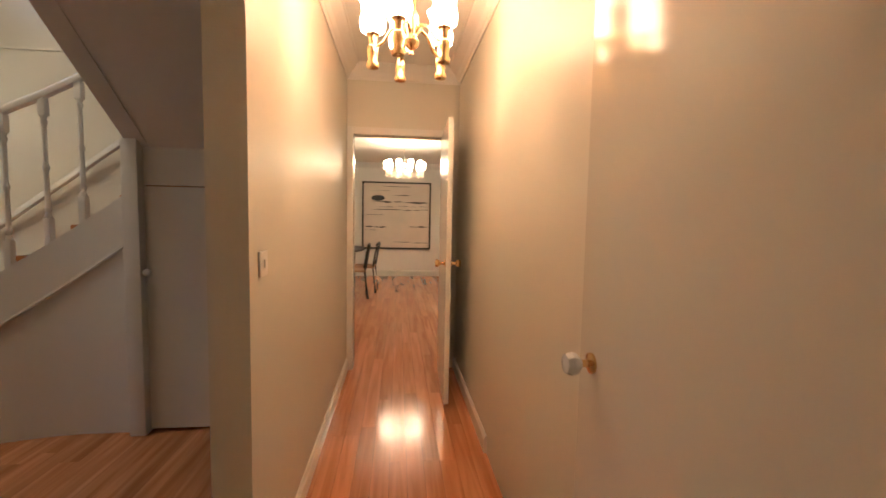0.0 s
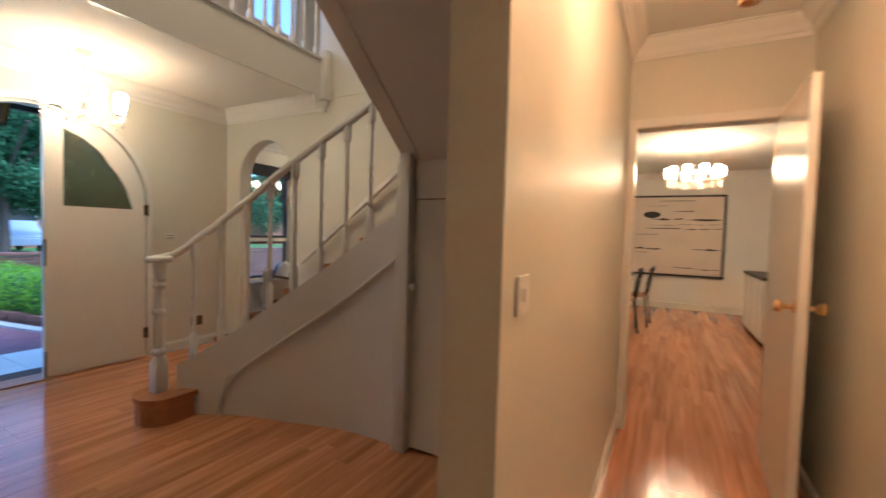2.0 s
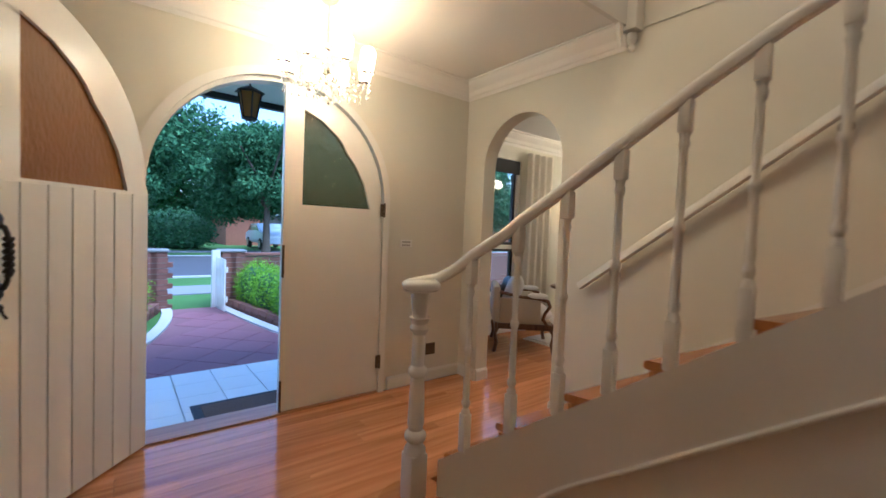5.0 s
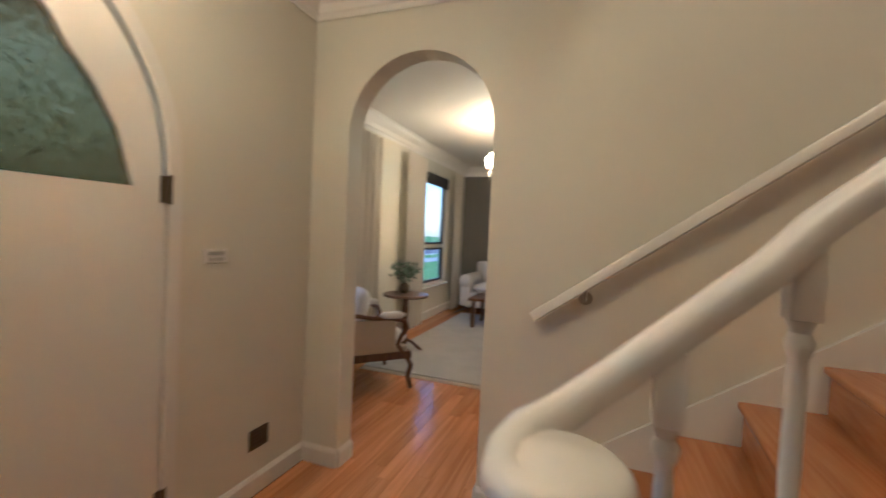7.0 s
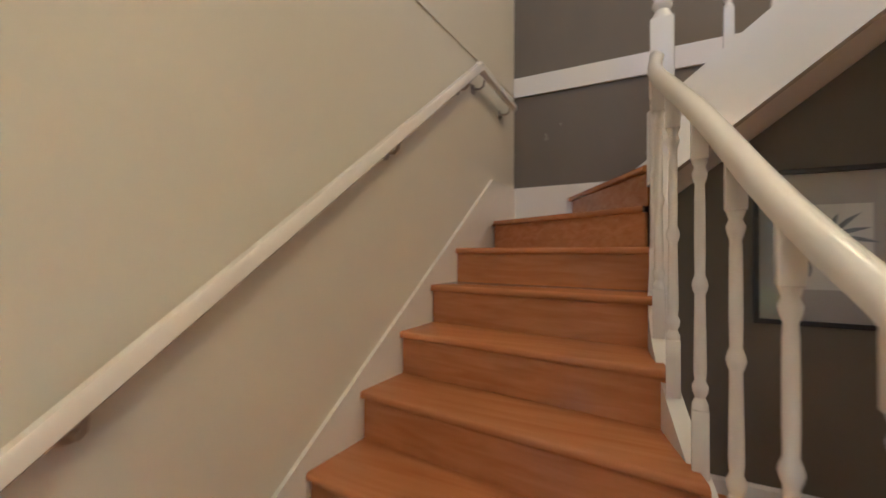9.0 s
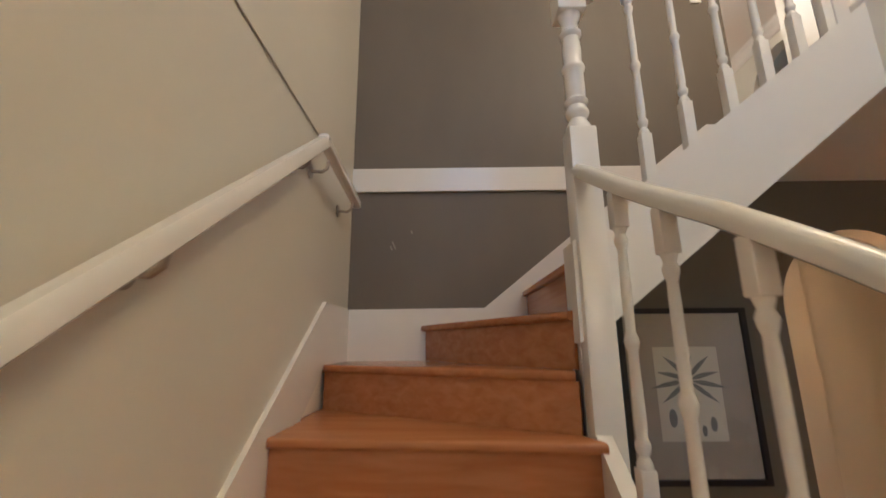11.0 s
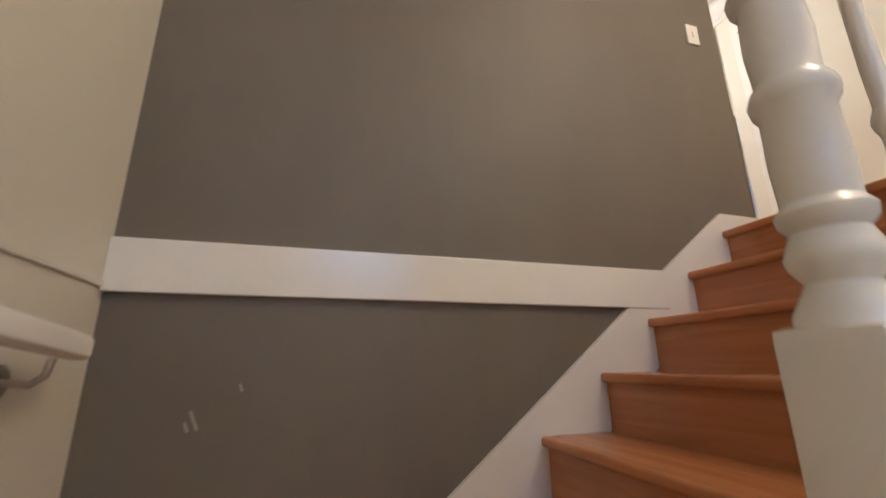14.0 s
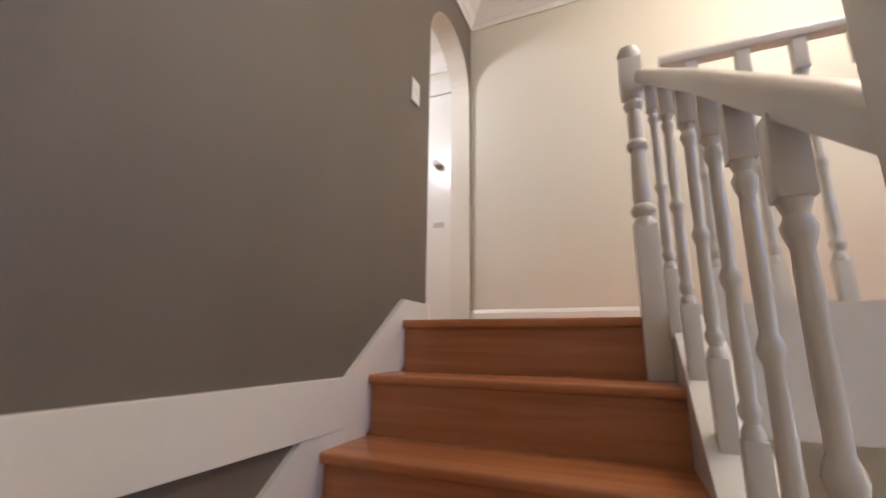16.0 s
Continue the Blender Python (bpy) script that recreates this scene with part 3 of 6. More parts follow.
RAILP = [(0.74 * a, 0.74 * b) for a, b in [(-0.03, -0.02), (-0.033, 0.0), (-0.03, 0.018), (-0.018, 0.032), (0, 0.036), (0.018, 0.032), (0.03, 0.018), (0.033, 0.0), (0.03, -0.02), (0.018, -0.026), (-0.018, -0.026)]]
RH = 0.785


def zrail(x):
    return ztop(x) + RH + 0.03 + 0.05 * min(1.0, max(0.0, (x + 1.98) / 0.7)) - 0.085 * max(0.0, (x + 1.1) / 0.6)


BX = [-1.979, -1.813, -1.646, -1.477, -1.302, -1.126, -0.948, -0.769]
for x in BX:
    zt = zrail(x) - 0.015 if x > -1.9 else 1.187
    baluster(x, ystr(x) + 0.022, ztop(x) - 0.005, zt, inv, spart)
# foot newel and its rail
NWP = [(0.052, 0.0), (0.052, 0.02), (0.034, 0.05), (0.05, 0.065), (0.053, 0.08), (0.05, 0.095), (0.034, 0.11), (0.04, 0.14), (0.037, 0.26), (0.033, 0.36), (0.044, 0.372), (0.047, 0.385), (0.044, 0.40), (0.032, 0.415), (0.033, 0.52), (0.028, 0.56), (0.042, 0.575), (0.046, 0.59), (0.036, 0.61), (0.05, 0.64)]
bm = bmesh.new()
nx, ny = -2.105, 2.462
box(bm, nx - 0.04, nx + 0.04, ny - 0.04, ny + 0.04, RISE, RISE + 0.20, bevel=0.008)
lathe(bm, [(r * 0.86, RISE + 0.20 + h * 0.88) for r, h in NWP], 18, Matrix.Translation((nx, ny, 0)))
lathe(bm, [(0.026, 0.925), (0.034, 0.937), (0.031, 0.955), (0.033, 0.97), (0.041, 1.04), (0.042, 1.058)], 18, Matrix.Translation((nx, ny, 0)))
spart("newel_post", bm, TRIM, "white turned foot newel with a volute cap", True)
bm = bmesh.new()
lathe(bm, [(0.035, 1.052), (0.066, 1.054), (0.077, 1.062), (0.08, 1.074), (0.076, 1.086), (0.066, 1.094), (0.0, 1.098)], 22, Matrix.Translation((nx, ny, 0)), cap=False)
pts = [(nx + 0.01, ny - 0.045, 1.066), (nx - 0.03, ny - 0.042, 1.068), (nx - 0.052, ny - 0.02, 1.071), (nx - 0.058, ny + 0.02, 1.075), (nx - 0.045, ny + 0.065, 1.083), (nx - 0.012, ny + 0.10, 1.094), (nx + 0.03, ny + 0.126, 1.123), (nx + 0.075, ny + 0.145, 1.158), (-1.979, 2.623, 1.202), (-1.92, ystr(-1.92) + 0.021, 1.249), (-1.86, ystr(-1.86) + 0.022, 1.294)]
pts += [(x, ystr(x) + 0.022, zrail(x)) for x in [-1.80 + 0.08 * i for i in range(17)] if x < -0.5] + [(-0.525, 2.985, zrail(-0.525) + 0.012)]
sweep(bm, pts, RAILP)
spart("handrail", bm, TRIM, "white moulded handrail sweeping down to a volute", True)
# turning post through both flights
bm = bmesh.new()
px, py = NW
box(bm, px - 0.046, px + 0.046, py - 0.046, py + 0.046, 0.0, 2.40, bevel=0.01)
lathe(bm, [(0.055, 2.38), (0.052, 2.41), (0.034, 2.44), (0.046, 2.455), (0.049, 2.465), (0.045, 2.475), (0.038, 2.49), (0.047, 2.50), (0.049, 2.51), (0.04, 2.52), (0.042, 2.56), (0.04, 2.62), (0.047, 2.63), (0.049, 2.64), (0.045, 2.65), (0.037, 2.66), (0.04, 2.71), (0.036, 2.76), (0.046, 2.77), (0.047, 2.78), (0.036, 2.79), (0.034, 2.82), (0.05, 2.855)], 20, Matrix.Translation((px, py, 0)) @ Matrix.Diagonal((0.82, 0.82, 1, 1)))
box(bm, px - 0.05, px + 0.05, py - 0.05, py + 0.05, 2.855, 3.06, bevel=0.008)
lathe(bm, [(0.04, 3.06), (0.055, 3.07), (0.05, 3.09), (0.0, 3.10)], 16, Matrix.Translation((px, py, 0)), cap=False)
spart("turning_newel", bm, TRIM, "tall white turned newel at the winders", True)
# upper flight balusters and rail


def hrail(y):
    return 0.80 + 0.072 * (y - 1.93)


for y in (2.735, 2.58, 2.42, 2.265, 2.11, 1.97):
    baluster(-0.448 + 0.045 * max(0.0, 2.35 - y) / 0.4, y, znose(y) + 0.0, znose(y) + hrail(y) - 0.02, inv, spart, foot=0.19, headh=0.10)
bm = bmesh.new()
sweep(bm, [(-0.462, 2.94, znose(2.94) + hrail(2.94)), (-0.446, 2.4, znose(2.4) + hrail(2.4)), (-0.39, 1.93, znose(1.93) + hrail(1.93))], RAILP)
spart("handrail", bm, TRIM, "white handrail of the upper flight", True)
bm = bmesh.new()
px, py = -0.36, 1.88
box(bm, px - 0.036, px + 0.036, py - 0.036, py + 0.036, 2.62, 3.16, bevel=0.008)
lathe(bm, [(r * 0.72, 3.15 + h * 0.72) for r, h in NWP], 18, Matrix.Translation((px, py, 0)))
box(bm, px - 0.036, px + 0.036, py - 0.036, py + 0.036, 3.61, 3.74, bevel=0.008)
lathe(bm, [(0.028, 3.74), (0.034, 3.75), (0.037, 3.768), (0.03, 3.787), (0.0, 3.795)], 16, Matrix.Translation((px, py, 0)), cap=False)
spart("top_newel", bm, TRIM, "white turned newel at the head of the stairs", True)
# gallery balustrade
rail2 = thing("gallery_balustrade", "white turned balustrade along the upper landing edge", "balustrade", (XB, YL, Z2 + 0.05))
inv2 = Matrix.Translation((-XB, -YL, -Z2 - 0.05))


def gpart(name, bm, material, label="", smooth=False):
    bmesh.ops.transform(bm, matrix=inv2, verts=bm.verts)
    return part(name, bm, material, rail2, label, smooth)


for i in range(11):
    baluster(-0.54 - 0.14 * i, YL - 0.03, Z2, 3.70, inv2, gpart, foot=0.14)
for i in range(14):
    baluster(XB - 0.02, YL + 0.12 + 0.142 * i, Z2, 3.70, inv2, gpart, foot=0.14)
bm = bmesh.new()
sweep(bm, [(-0.45, YL - 0.03, 3.72), (XB - 0.02, YL - 0.03, 3.72)], RAILP)
sweep(bm, [(XB - 0.02, YL - 0.03, 3.72), (XB - 0.02, YA, 3.72)], RAILP)
gpart("handrail", bm, TRIM, smooth=True)
bm = bmesh.new()
box(bm, XB - 0.065, XB + 0.025, YL - 0.075, YL + 0.015, Z2, 3.80, bevel=0.008)
gpart("newel_post", bm, TRIM)
# pendant drops under the fascia
bm = bmesh.new()
box(bm, XB - 0.0, XB + 0.09, YA - 0.09, YA - 0.002, 2.545, 3.0, bevel=0.006)
lathe(bm, [(0.0, 2.42), (0.018, 2.43), (0.022, 2.45), (0.012, 2.465), (0.03, 2.49), (0.03, 2.53)], 14, Matrix.Translation((XB + 0.045, YA - 0.046, 0)), cap=False)
gpart("pendant_drop", bm, TRIM, smooth=True)
bm = bmesh.new()
prism(bm, [(YA - 0.17, 2.60), (YA - 0.11, 2.60), (YA - 0.12, 2.50), (YA - 0.135, 2.43), (YA - 0.15, 2.50)], XB + 0.004, XB + 0.026, Matrix(((0, 0, 1, 0), (1, 0, 0, 0), (0, 1, 0, 0), (0, 0, 0, 1))))
gpart("pointed_bracket", bm, TRIM)
# wall rail
wr = thing("wall_handrail", "white moulded wall handrail on steel brackets", "handrail", (-2.3, YA, 1.0))
invw = Matrix.Translation((2.3, -YA, -1.0))


def wpart(name, bm, material, label="", smooth=False):
    bmesh.ops.transform(bm, matrix=invw, verts=bm.verts)
    return part(name, bm, material, wr, label, smooth)


zw = lambda x: 1.028 + 0.742 * (x + 2.26)
WP = [(0.82 * a, 0.82 * b) for a, b in [(-0.024, -0.025), (-0.024, 0.012), (-0.016, 0.024), (0.016, 0.024), (0.024, 0.012), (0.024, -0.025), (0.012, -0.034), (-0.012, -0.034)]]
bm = bmesh.new()
sweep(bm, [(-2.33, YA - 0.066, zw(-2.33)), (-0.318, YA - 0.078, zw(-0.318) - 0.006)], WP)
wpart("rail", bm, TRIM, smooth=True)
bm = bmesh.new()
sweep(bm, [(-0.333, YA - 0.079, zw(-0.318) + 0.0), (0.27, YA - 0.079, 2.415)], WP)
wpart("rail", bm, TRIM, smooth=True)
for x, z in ((-2.11, zw(-2.11)), (-1.1, zw(-1.1)), (-0.45, zw(-0.45)), (-0.24, 2.445), (0.19, 2.42)):
    bm = bmesh.new()
    lathe(bm, [(0.03, 0.0), (0.03, 0.005), (0.008, 0.006)], 16, Matrix.Translation((x, YA - 0.001, z - 0.07)) @ pose(0, 0, 0, 90, 0, 0))
    sweep(bm, [(x, YA - 0.004, z - 0.07), (x, YA - 0.05, z - 0.075), (x, YA - 0.07, z - 0.06), (x, YA - 0.075, z - 0.03)], ring(0.007, 8), up=(1, 0, 0))
    wpart("bracket", bm, STEEL, "brushed steel bracket", True)

# ---- wall under the winders with the cupboard ----
wall("wall_cupboard", "y", 2.985, 3.02, -0.47, XG, 0, 1.76, [(-0.455, 0.40, 0, 1.50, 0)], TRIM, "white panelled wall under the stairs")
cup = thing("understair_cupboard_door", "closed white flush cupboard door with a round knob", "cupboard door", (-0.45, 2.98, 0))
part("door_panel", B(0.003, 0.845, 0.006, 0.03, 0.018, 1.494, bevel=0.002), TRIM, cup)
bm = bmesh.new()
lathe(bm, [(0.008, 0.0), (0.008, 0.02), (0.02, 0.028), (0.022, 0.04), (0.014, 0.05), (0.0, 0.052)], 14, pose(0.035, 0.006, 0.985, 90, 0, 0), cap=False)
part("knob", bm, TRIM, cup, smooth=True)

# ---- the floor boards, laid along the hall ----
floor_ob = bpy.data.objects["floor"]
rnd = random.Random(4)


def board_mesh(l, w):
    bm = bmesh.new()
    box(bm, -w / 2 + 0.0006, w / 2 - 0.0006, 0, l - 0.001, -0.012, 0.0)
    me = mesh(bm, "board", FLOOR)
    return me


BW = 0.092
LENS = [0.9, 1.3, 1.7, 2.1, 2.6]
BM = [board_mesh(l, BW) for l in LENS]
rest = bmesh.new()
x = XW + BW / 2
while x < 3.55:
    y = YS - 0.1 if x < XG - 0.02 else -0.95
    if x > XR + 0.1:
        y = 4.0
    elif x < XF + 0.03:
        y = 4.05
    while y < 9.95:
        i = rnd.randrange(5)
        l = LENS[i]
        near = XF - 0.05 < x < XR + 0.1 and y < 4.1 or x > -0.98 and y > -2
        if near:
            over = y + l > 9.95
            ob = new("floor_board", board_mesh(9.95 - y, BW) if over else BM[i])
            ob.parent = floor_ob
            ob.location = (x, y, rnd.uniform(-0.0006, 0))
        elif y + l > 3.9:
            box(rest, x - BW / 2 + 0.0006, x + BW / 2 - 0.0006, y, min(y + l, 9.96) - 0.001, -0.012, rnd.uniform(-0.0006, 0))
        y += l
    x += BW
ob = new("floor_boards_far", mesh(rest, "floor_boards_far", FLOOR))
ob.parent = floor_ob
ob["kind"] = "stuff"

# ---- street doors ----
R0, YC, SPR = 0.78, 2.355, 1.50


def arc(r, a0, a1, n, cy=YC, cz=SPR):
    return [(cy + r * math.cos(a0 + (a1 - a0) * i / n), cz + r * math.sin(a0 + (a1 - a0) * i / n)) for i in range(n + 1)]


YZX = Matrix(((0, 0, 1, 0), (1, 0, 0, 0), (0, 1, 0, 0), (0, 0, 0, 1)))


def yz_prism(bm, poly, x0, x1):
    fs = prism(bm, poly, x0, x1, YZX)
    return bm


def band(bm, inner, outer, x0, x1):
    rows = [[bm.verts.new((x, *p)) for p, x in ((i, x0), (o, x0), (o, x1), (i, x1))] for i, o in zip(inner, outer)]
    for p, q in zip(rows, rows[1:]):
        for i in range(4):
            bm.faces.new((p[i], p[(i + 1) % 4], q[(i + 1) % 4], q[i]))
    bm.faces.new(rows[0])
    bm.faces.new(rows[-1][::-1])


frame_in = [(YC + 0.765, 0.0)] + arc(0.765, 0, math.pi, 28) + [(YC - 0.765, 0.0)]
frame_out = [(YC + 0.818, 0.0)] + arc(0.818, 0, math.pi, 28) + [(YC - 0.818, 0.0)]
bm = bmesh.new()
band(bm, frame_in, frame_out, XF, XF + 0.022)
f2 = [(YC + 0.745, 0.0)] + arc(0.745, 0, math.pi, 28) + [(YC - 0.745, 0.0)]
f3 = [(YC + 0.775, 0.0)] + arc(0.775, 0, math.pi, 28) + [(YC - 0.775, 0.0)]
band(bm, f2, f3, XF - 0.15, XF - 0.05)
structure("door_frame_arch", bm, TRIM, "white arched frame round the street doors", "door frame", True)
structure("door_sill", B(XF - 0.17, XF + 0.03, 1.59, 3.12, -0.06, 0.012, bevel=0.004), wood("sill_wood", (0.3, 0.12, 0.05), (0.5, 0.25, 0.1), 0.35, "Y"), "worn timber door sill", "sill")

OBSC = glass("obscure_glass", (0.235, 0.165, 0.058), 0.06, 0.5, 150, (1, 1, 0.16), 0.95)
AMBER = glass("amber_glass", (0.25, 0.105, 0.011), 0.5, 0.3, 70, (1, 1, 0.3), 0.1)


def leaf_outline(w, r, inset=0.0, n=16):
    """A quarter-arched leaf in (across from hinge, up): tall at the meeting edge."""
    pts = [(inset, inset), (w - inset, inset)]
    pts += [(w - inset if i == 0 else w - (r - inset) * math.sin(math.pi / 2 * i / n), SPR + (r - inset) * math.cos(math.pi / 2 * i / n)) for i in range(n + 1)]
    return pts


def door_leaf(name, label, at, turn, boards, pane, W=0.755, RR=0.742):
    """Leaf in its own axes: x from hinge to meeting edge, y thickness, z up."""
    ob = thing(name, label, "door", at, turn)
    xz = Matrix(((1, 0, 0, 0), (0, 0, 1, 0), (0, 1, 0, 0), (0, 0, 0, 1)))
    bm = bmesh.new()
    lower = [(0.0, 0.015), (W, 0.015), (W, 1.44), (0.0, 1.44)]
    prism(bm, lower, -0.022, 0.022, xz)
    # arched upper part: stile at the meeting edge and a wavy curved rail round the light
    light = [(0.126, 0.65), (0.258, 0.592), (0.365, 0.511), (0.41, 0.464), (0.45, 0.395), (0.52, 0.312), (0.593, 0.185), (0.647, 0.0)]
    k = len(light) - 1
    a0 = math.asin(0.126 / RR)
    inner = [(W - u, 1.44 + h) for u, h in light]
    outer = [(W - RR * math.sin(a), SPR + RR * math.cos(a)) for a in [a0 + (math.pi / 2 - a0) * i / (4 * k) for i in range(4 * k + 1)]]
    prism(bm, [(W - 0.126, 1.44), (W, 1.44), (W, SPR + RR), (W - 0.06, SPR + RR * 0.9967), outer[0]], -0.022, 0.022, xz)
    for i in range(4 * k):
        j, f = divmod(i, 4)
        lerp = lambda q: tuple(inner[j][c] + (inner[min(k, j + 1)][c] - inner[j][c]) * q for c in (0, 1))
        prism(bm, [lerp(f / 4), lerp((f + 1) / 4), outer[i + 1], outer[i]], -0.022, 0.022, xz)
    prism(bm, [(0, 1.44), inner[k], outer[-1]], -0.022, 0.022, xz)
    bmesh.ops.remove_doubles(bm, verts=bm.verts, dist=1e-4)
    bmesh.ops.recalc_face_normals(bm, faces=bm.faces)
    part("leaf_body", bm, TRIM, ob)
    bm = bmesh.new()
    cxg, czg = W - 0.33, 1.65
    prism(bm, [(cxg + (x - cxg) * 1.04, czg + (z - czg) * 1.04) for x, z in [(W - 0.126, 1.44)] + inner], -0.004, 0.004, xz)
    g = part("glass_pane", bm, pane, ob, "patterned obscure glass in the arched light")
    g.visible_shadow = False
    if boards:
        n = 7
        for i in range(n):
            a = 0.006 + (W - 0.012) * i / n
            part("board", B(a + 0.0035, a + (W - 0.012) / n - 0.0035, 0.022, 0.031, 0.02, 1.425, bevel=0.003), TRIM, ob)
    return ob


Ld = door_leaf("street_door_open", "open white arched boarded street door with iron pull", (XF + 0.03, 1.60, 0), -41.5, True, AMBER, 0.785, 0.76)
Rd = door_leaf("street_door_closed", "closed white arched street door with obscure glass", (XF - 0.015, 3.115, 0), -90, False, OBSC)
bm = bmesh.new()
for z in (1.0, 1.265):
    lathe(bm, [(0.0, 0.016), (0.018, 0.014), (0.03, 0.006), (0.034, 0.0)], 7, pose(0.752, 0.031, z, -90, 0, 0) @ Matrix.Diagonal((0.8, 1.3, 1, 1)), cap=False)
sweep(bm, [(0.752, 0.035, 1.25), (0.752, 0.065, 1.245), (0.752, 0.078, 1.22), (0.752, 0.082, 1.18), (0.752, 0.083, 1.13), (0.752, 0.082, 1.08), (0.752, 0.076, 1.04), (0.752, 0.062, 1.015), (0.752, 0.035, 1.01)], ring(0.009, 8), up=(1, 0, 0))
for ph in (0, math.pi):
    sweep(bm, [(0.752 + 0.013 * math.cos(ph + i * 0.8), 0.082 + 0.011 * math.sin(ph + i * 0.8), 1.06 + 0.0063 * i) for i in range(24)], ring(0.0065, 6), up=(1, 0.2, 0))
part("pull_handle", bm, IRON, Ld, "twisted wrought iron pull", True)
bm = bmesh.new()
lathe(bm, [(0.018, 0.0), (0.018, 0.008), (0.01, 0.014)], 12, pose(0.75, 0.031, 0.935, -90, 0, 0))
sweep(bm, [(0.75, 0.05, 0.935), (0.75, 0.055, 0.915), (0.736, 0.055, 0.895)], ring(0.005, 6), up=(1, 0, 0))
part("keyhole_lever", bm, IRON, Ld)
part("latch_plate", B(0.782, 0.788, -0.012, 0.012, 0.87, 1.14), BRONZE, Ld)
for z in (0.245, 1.44):
    bm = bmesh.new()
    box(bm, -0.022, 0.018, 0.02, 0.032, z - 0.05, z + 0.05, bevel=0.002)
    lathe(bm, [(0.008, z - 0.055), (0.008, z + 0.055)], 8, Matrix.Translation((-0.012, 0.034, 0)))
    part("hinge", bm, BRONZE, Rd, "dark bronze butt hinge")
for z in (0.09, 1.02):
    part("flush_bolt", B(0.742, 0.757, 0.018, 0.03, z - 0.08, z + 0.14, bevel=0.002), BRONZE, Rd)


def switch_plate(name, at, turn, label, w=0.075, h=0.082, buttons=1, mats=PLAST):
    ob = thing(name, label, "switch", at, turn)
    part("plate", B(-w / 2, w / 2, 0.0, 0.008, -h / 2, h / 2, bevel=0.003), mats, ob)
    for i in range(buttons):
        x = (i - (buttons - 1) / 2) * w * 0.3
        part("rocker", B(x - 0.006, x + 0.006, 0.008, 0.013, -0.014, 0.014, bevel=0.002), mats, ob)
    return ob


switch_plate("light_switch", (XH, 1.735, 1.18), -90, "white single light switch on the cream hall wall")
door_switch = switch_plate("light_switch", (XF, 3.345, 1.185), -90, "wide white light switch beside the street door", 0.115, 0.06, 0)
# Two grey bars stand in for the darker slots across this plate.
for zz in (-0.014, 0.012):
    part("rocker", B(-0.038, 0.038, 0.008, 0.013, zz - 0.007, zz + 0.007, bevel=0.002), mat("grey_slot", (0.42, 0.40, 0.36), 0.4), door_switch)
switch_plate("light_switch", (XG, 1.815, 3.875), 90, "small white switch on the taupe stair wall", 0.07, 0.11)
vent = thing("wall_vent", "small dark brown slotted wall vent near the floor", "vent", (XF, 3.625, 0.275), -90)
part("vent_frame", B(-0.06, 0.06, 0.0, 0.008, -0.05, 0.05, bevel=0.002), BRONZE, vent)
for i in range(5):
    part("slat", B(-0.05, 0.05, 0.008, 0.013, -0.037 + 0.018 * i, -0.028 + 0.018 * i), BRONZE, vent)

# ---- hall doors ----
bm = bmesh.new()
for y0, y1 in ((3.972, 3.99), (4.10, 4.118)):
    box(bm, 0.617, 0.668, y0, y1, 0, 2.095, bevel=0.004)
    box(bm, 1.432, 1.50, y0, y1, 0, 2.095, bevel=0.004)
    box(bm, 0.668, 1.432, y0, y1, 2.035, 2.095, bevel=0.004)
box(bm, 0.655, 0.668, 3.99, 4.10, 0, 2.045)
box(bm, 1.432, 1.445, 3.99, 4.10, 0, 2.045)
box(bm, 0.668, 1.432, 3.99, 4.10, 2.033, 2.045)
structure("door_frame_dining", bm, TRIM, "white architrave round the dining room doorway", "door frame")


def knob_set(ob, x, z, y0, y1, material=BRASS, label="brass door knob"):
    for y, s in ((y0, -1), (y1, 1)):
        bm = bmesh.new()
        lathe(bm, [(0.028, 0.0), (0.028, 0.006), (0.011, 0.01), (0.010, 0.035), (0.024, 0.045), (0.029, 0.058), (0.024, 0.072), (0.0, 0.076)], 16,
              pose(x, y, z, 90 if s < 0 else -90, 0, 0), cap=False)
        part("knob", bm, material, ob, label, True)


dd = thing("dining_door", "white flush dining room door standing open against the wall", "door", (1.432, 3.975, 0), -92)
part("door_panel", B(0.0, 0.76, -0.018, 0.018, 0.012, 2.03, bevel=0.003), TRIM, dd)
knob_set(dd, 0.70, 1.02, -0.018, 0.018)
for z in (0.25, 1.8):
    part("hinge", B(-0.01, 0.012, -0.02, 0.02, z - 0.05, z + 0.05), BRASS, dd)
hd = thing("hall_door", "closed cream flush hall door with a porcelain knob", "door", (XR - 0.004, 0.60, 0), 90)
part("door_panel", B(0.0, 0.815, -0.004, 0.012, 0.012, H1 - 0.16, bevel=0.002), mat("cream_gloss_door", (0.69, 0.66, 0.57), 0.11, var=0.02, bump=0.006, fine=30), hd)
bm = bmesh.new()
lathe(bm, [(0.027, 0.0), (0.027, 0.006), (0.01, 0.01), (0.01, 0.03)], 16, pose(0.745, 0.012, 0.97, -90, 0, 0))
part("knob_rose", bm, BRASS, hd, "brass rose", True)
bm = bmesh.new()
lathe(bm, [(0.012, 0.03), (0.026, 0.042), (0.031, 0.056), (0.026, 0.072), (0.0, 0.078)], 8, pose(0.745, 0.012, 0.97, -90, 0, 0), cap=False)
part("knob", bm, mat("white_porcelain", (0.72, 0.75, 0.8), 0.08, bump=0.0), hd, "white porcelain knob")
part("vent_frame", B(0.06, 0.52, 0.012, 0.02, 0.12, 0.50, bevel=0.002), TRIM, hd, "white slatted door vent")
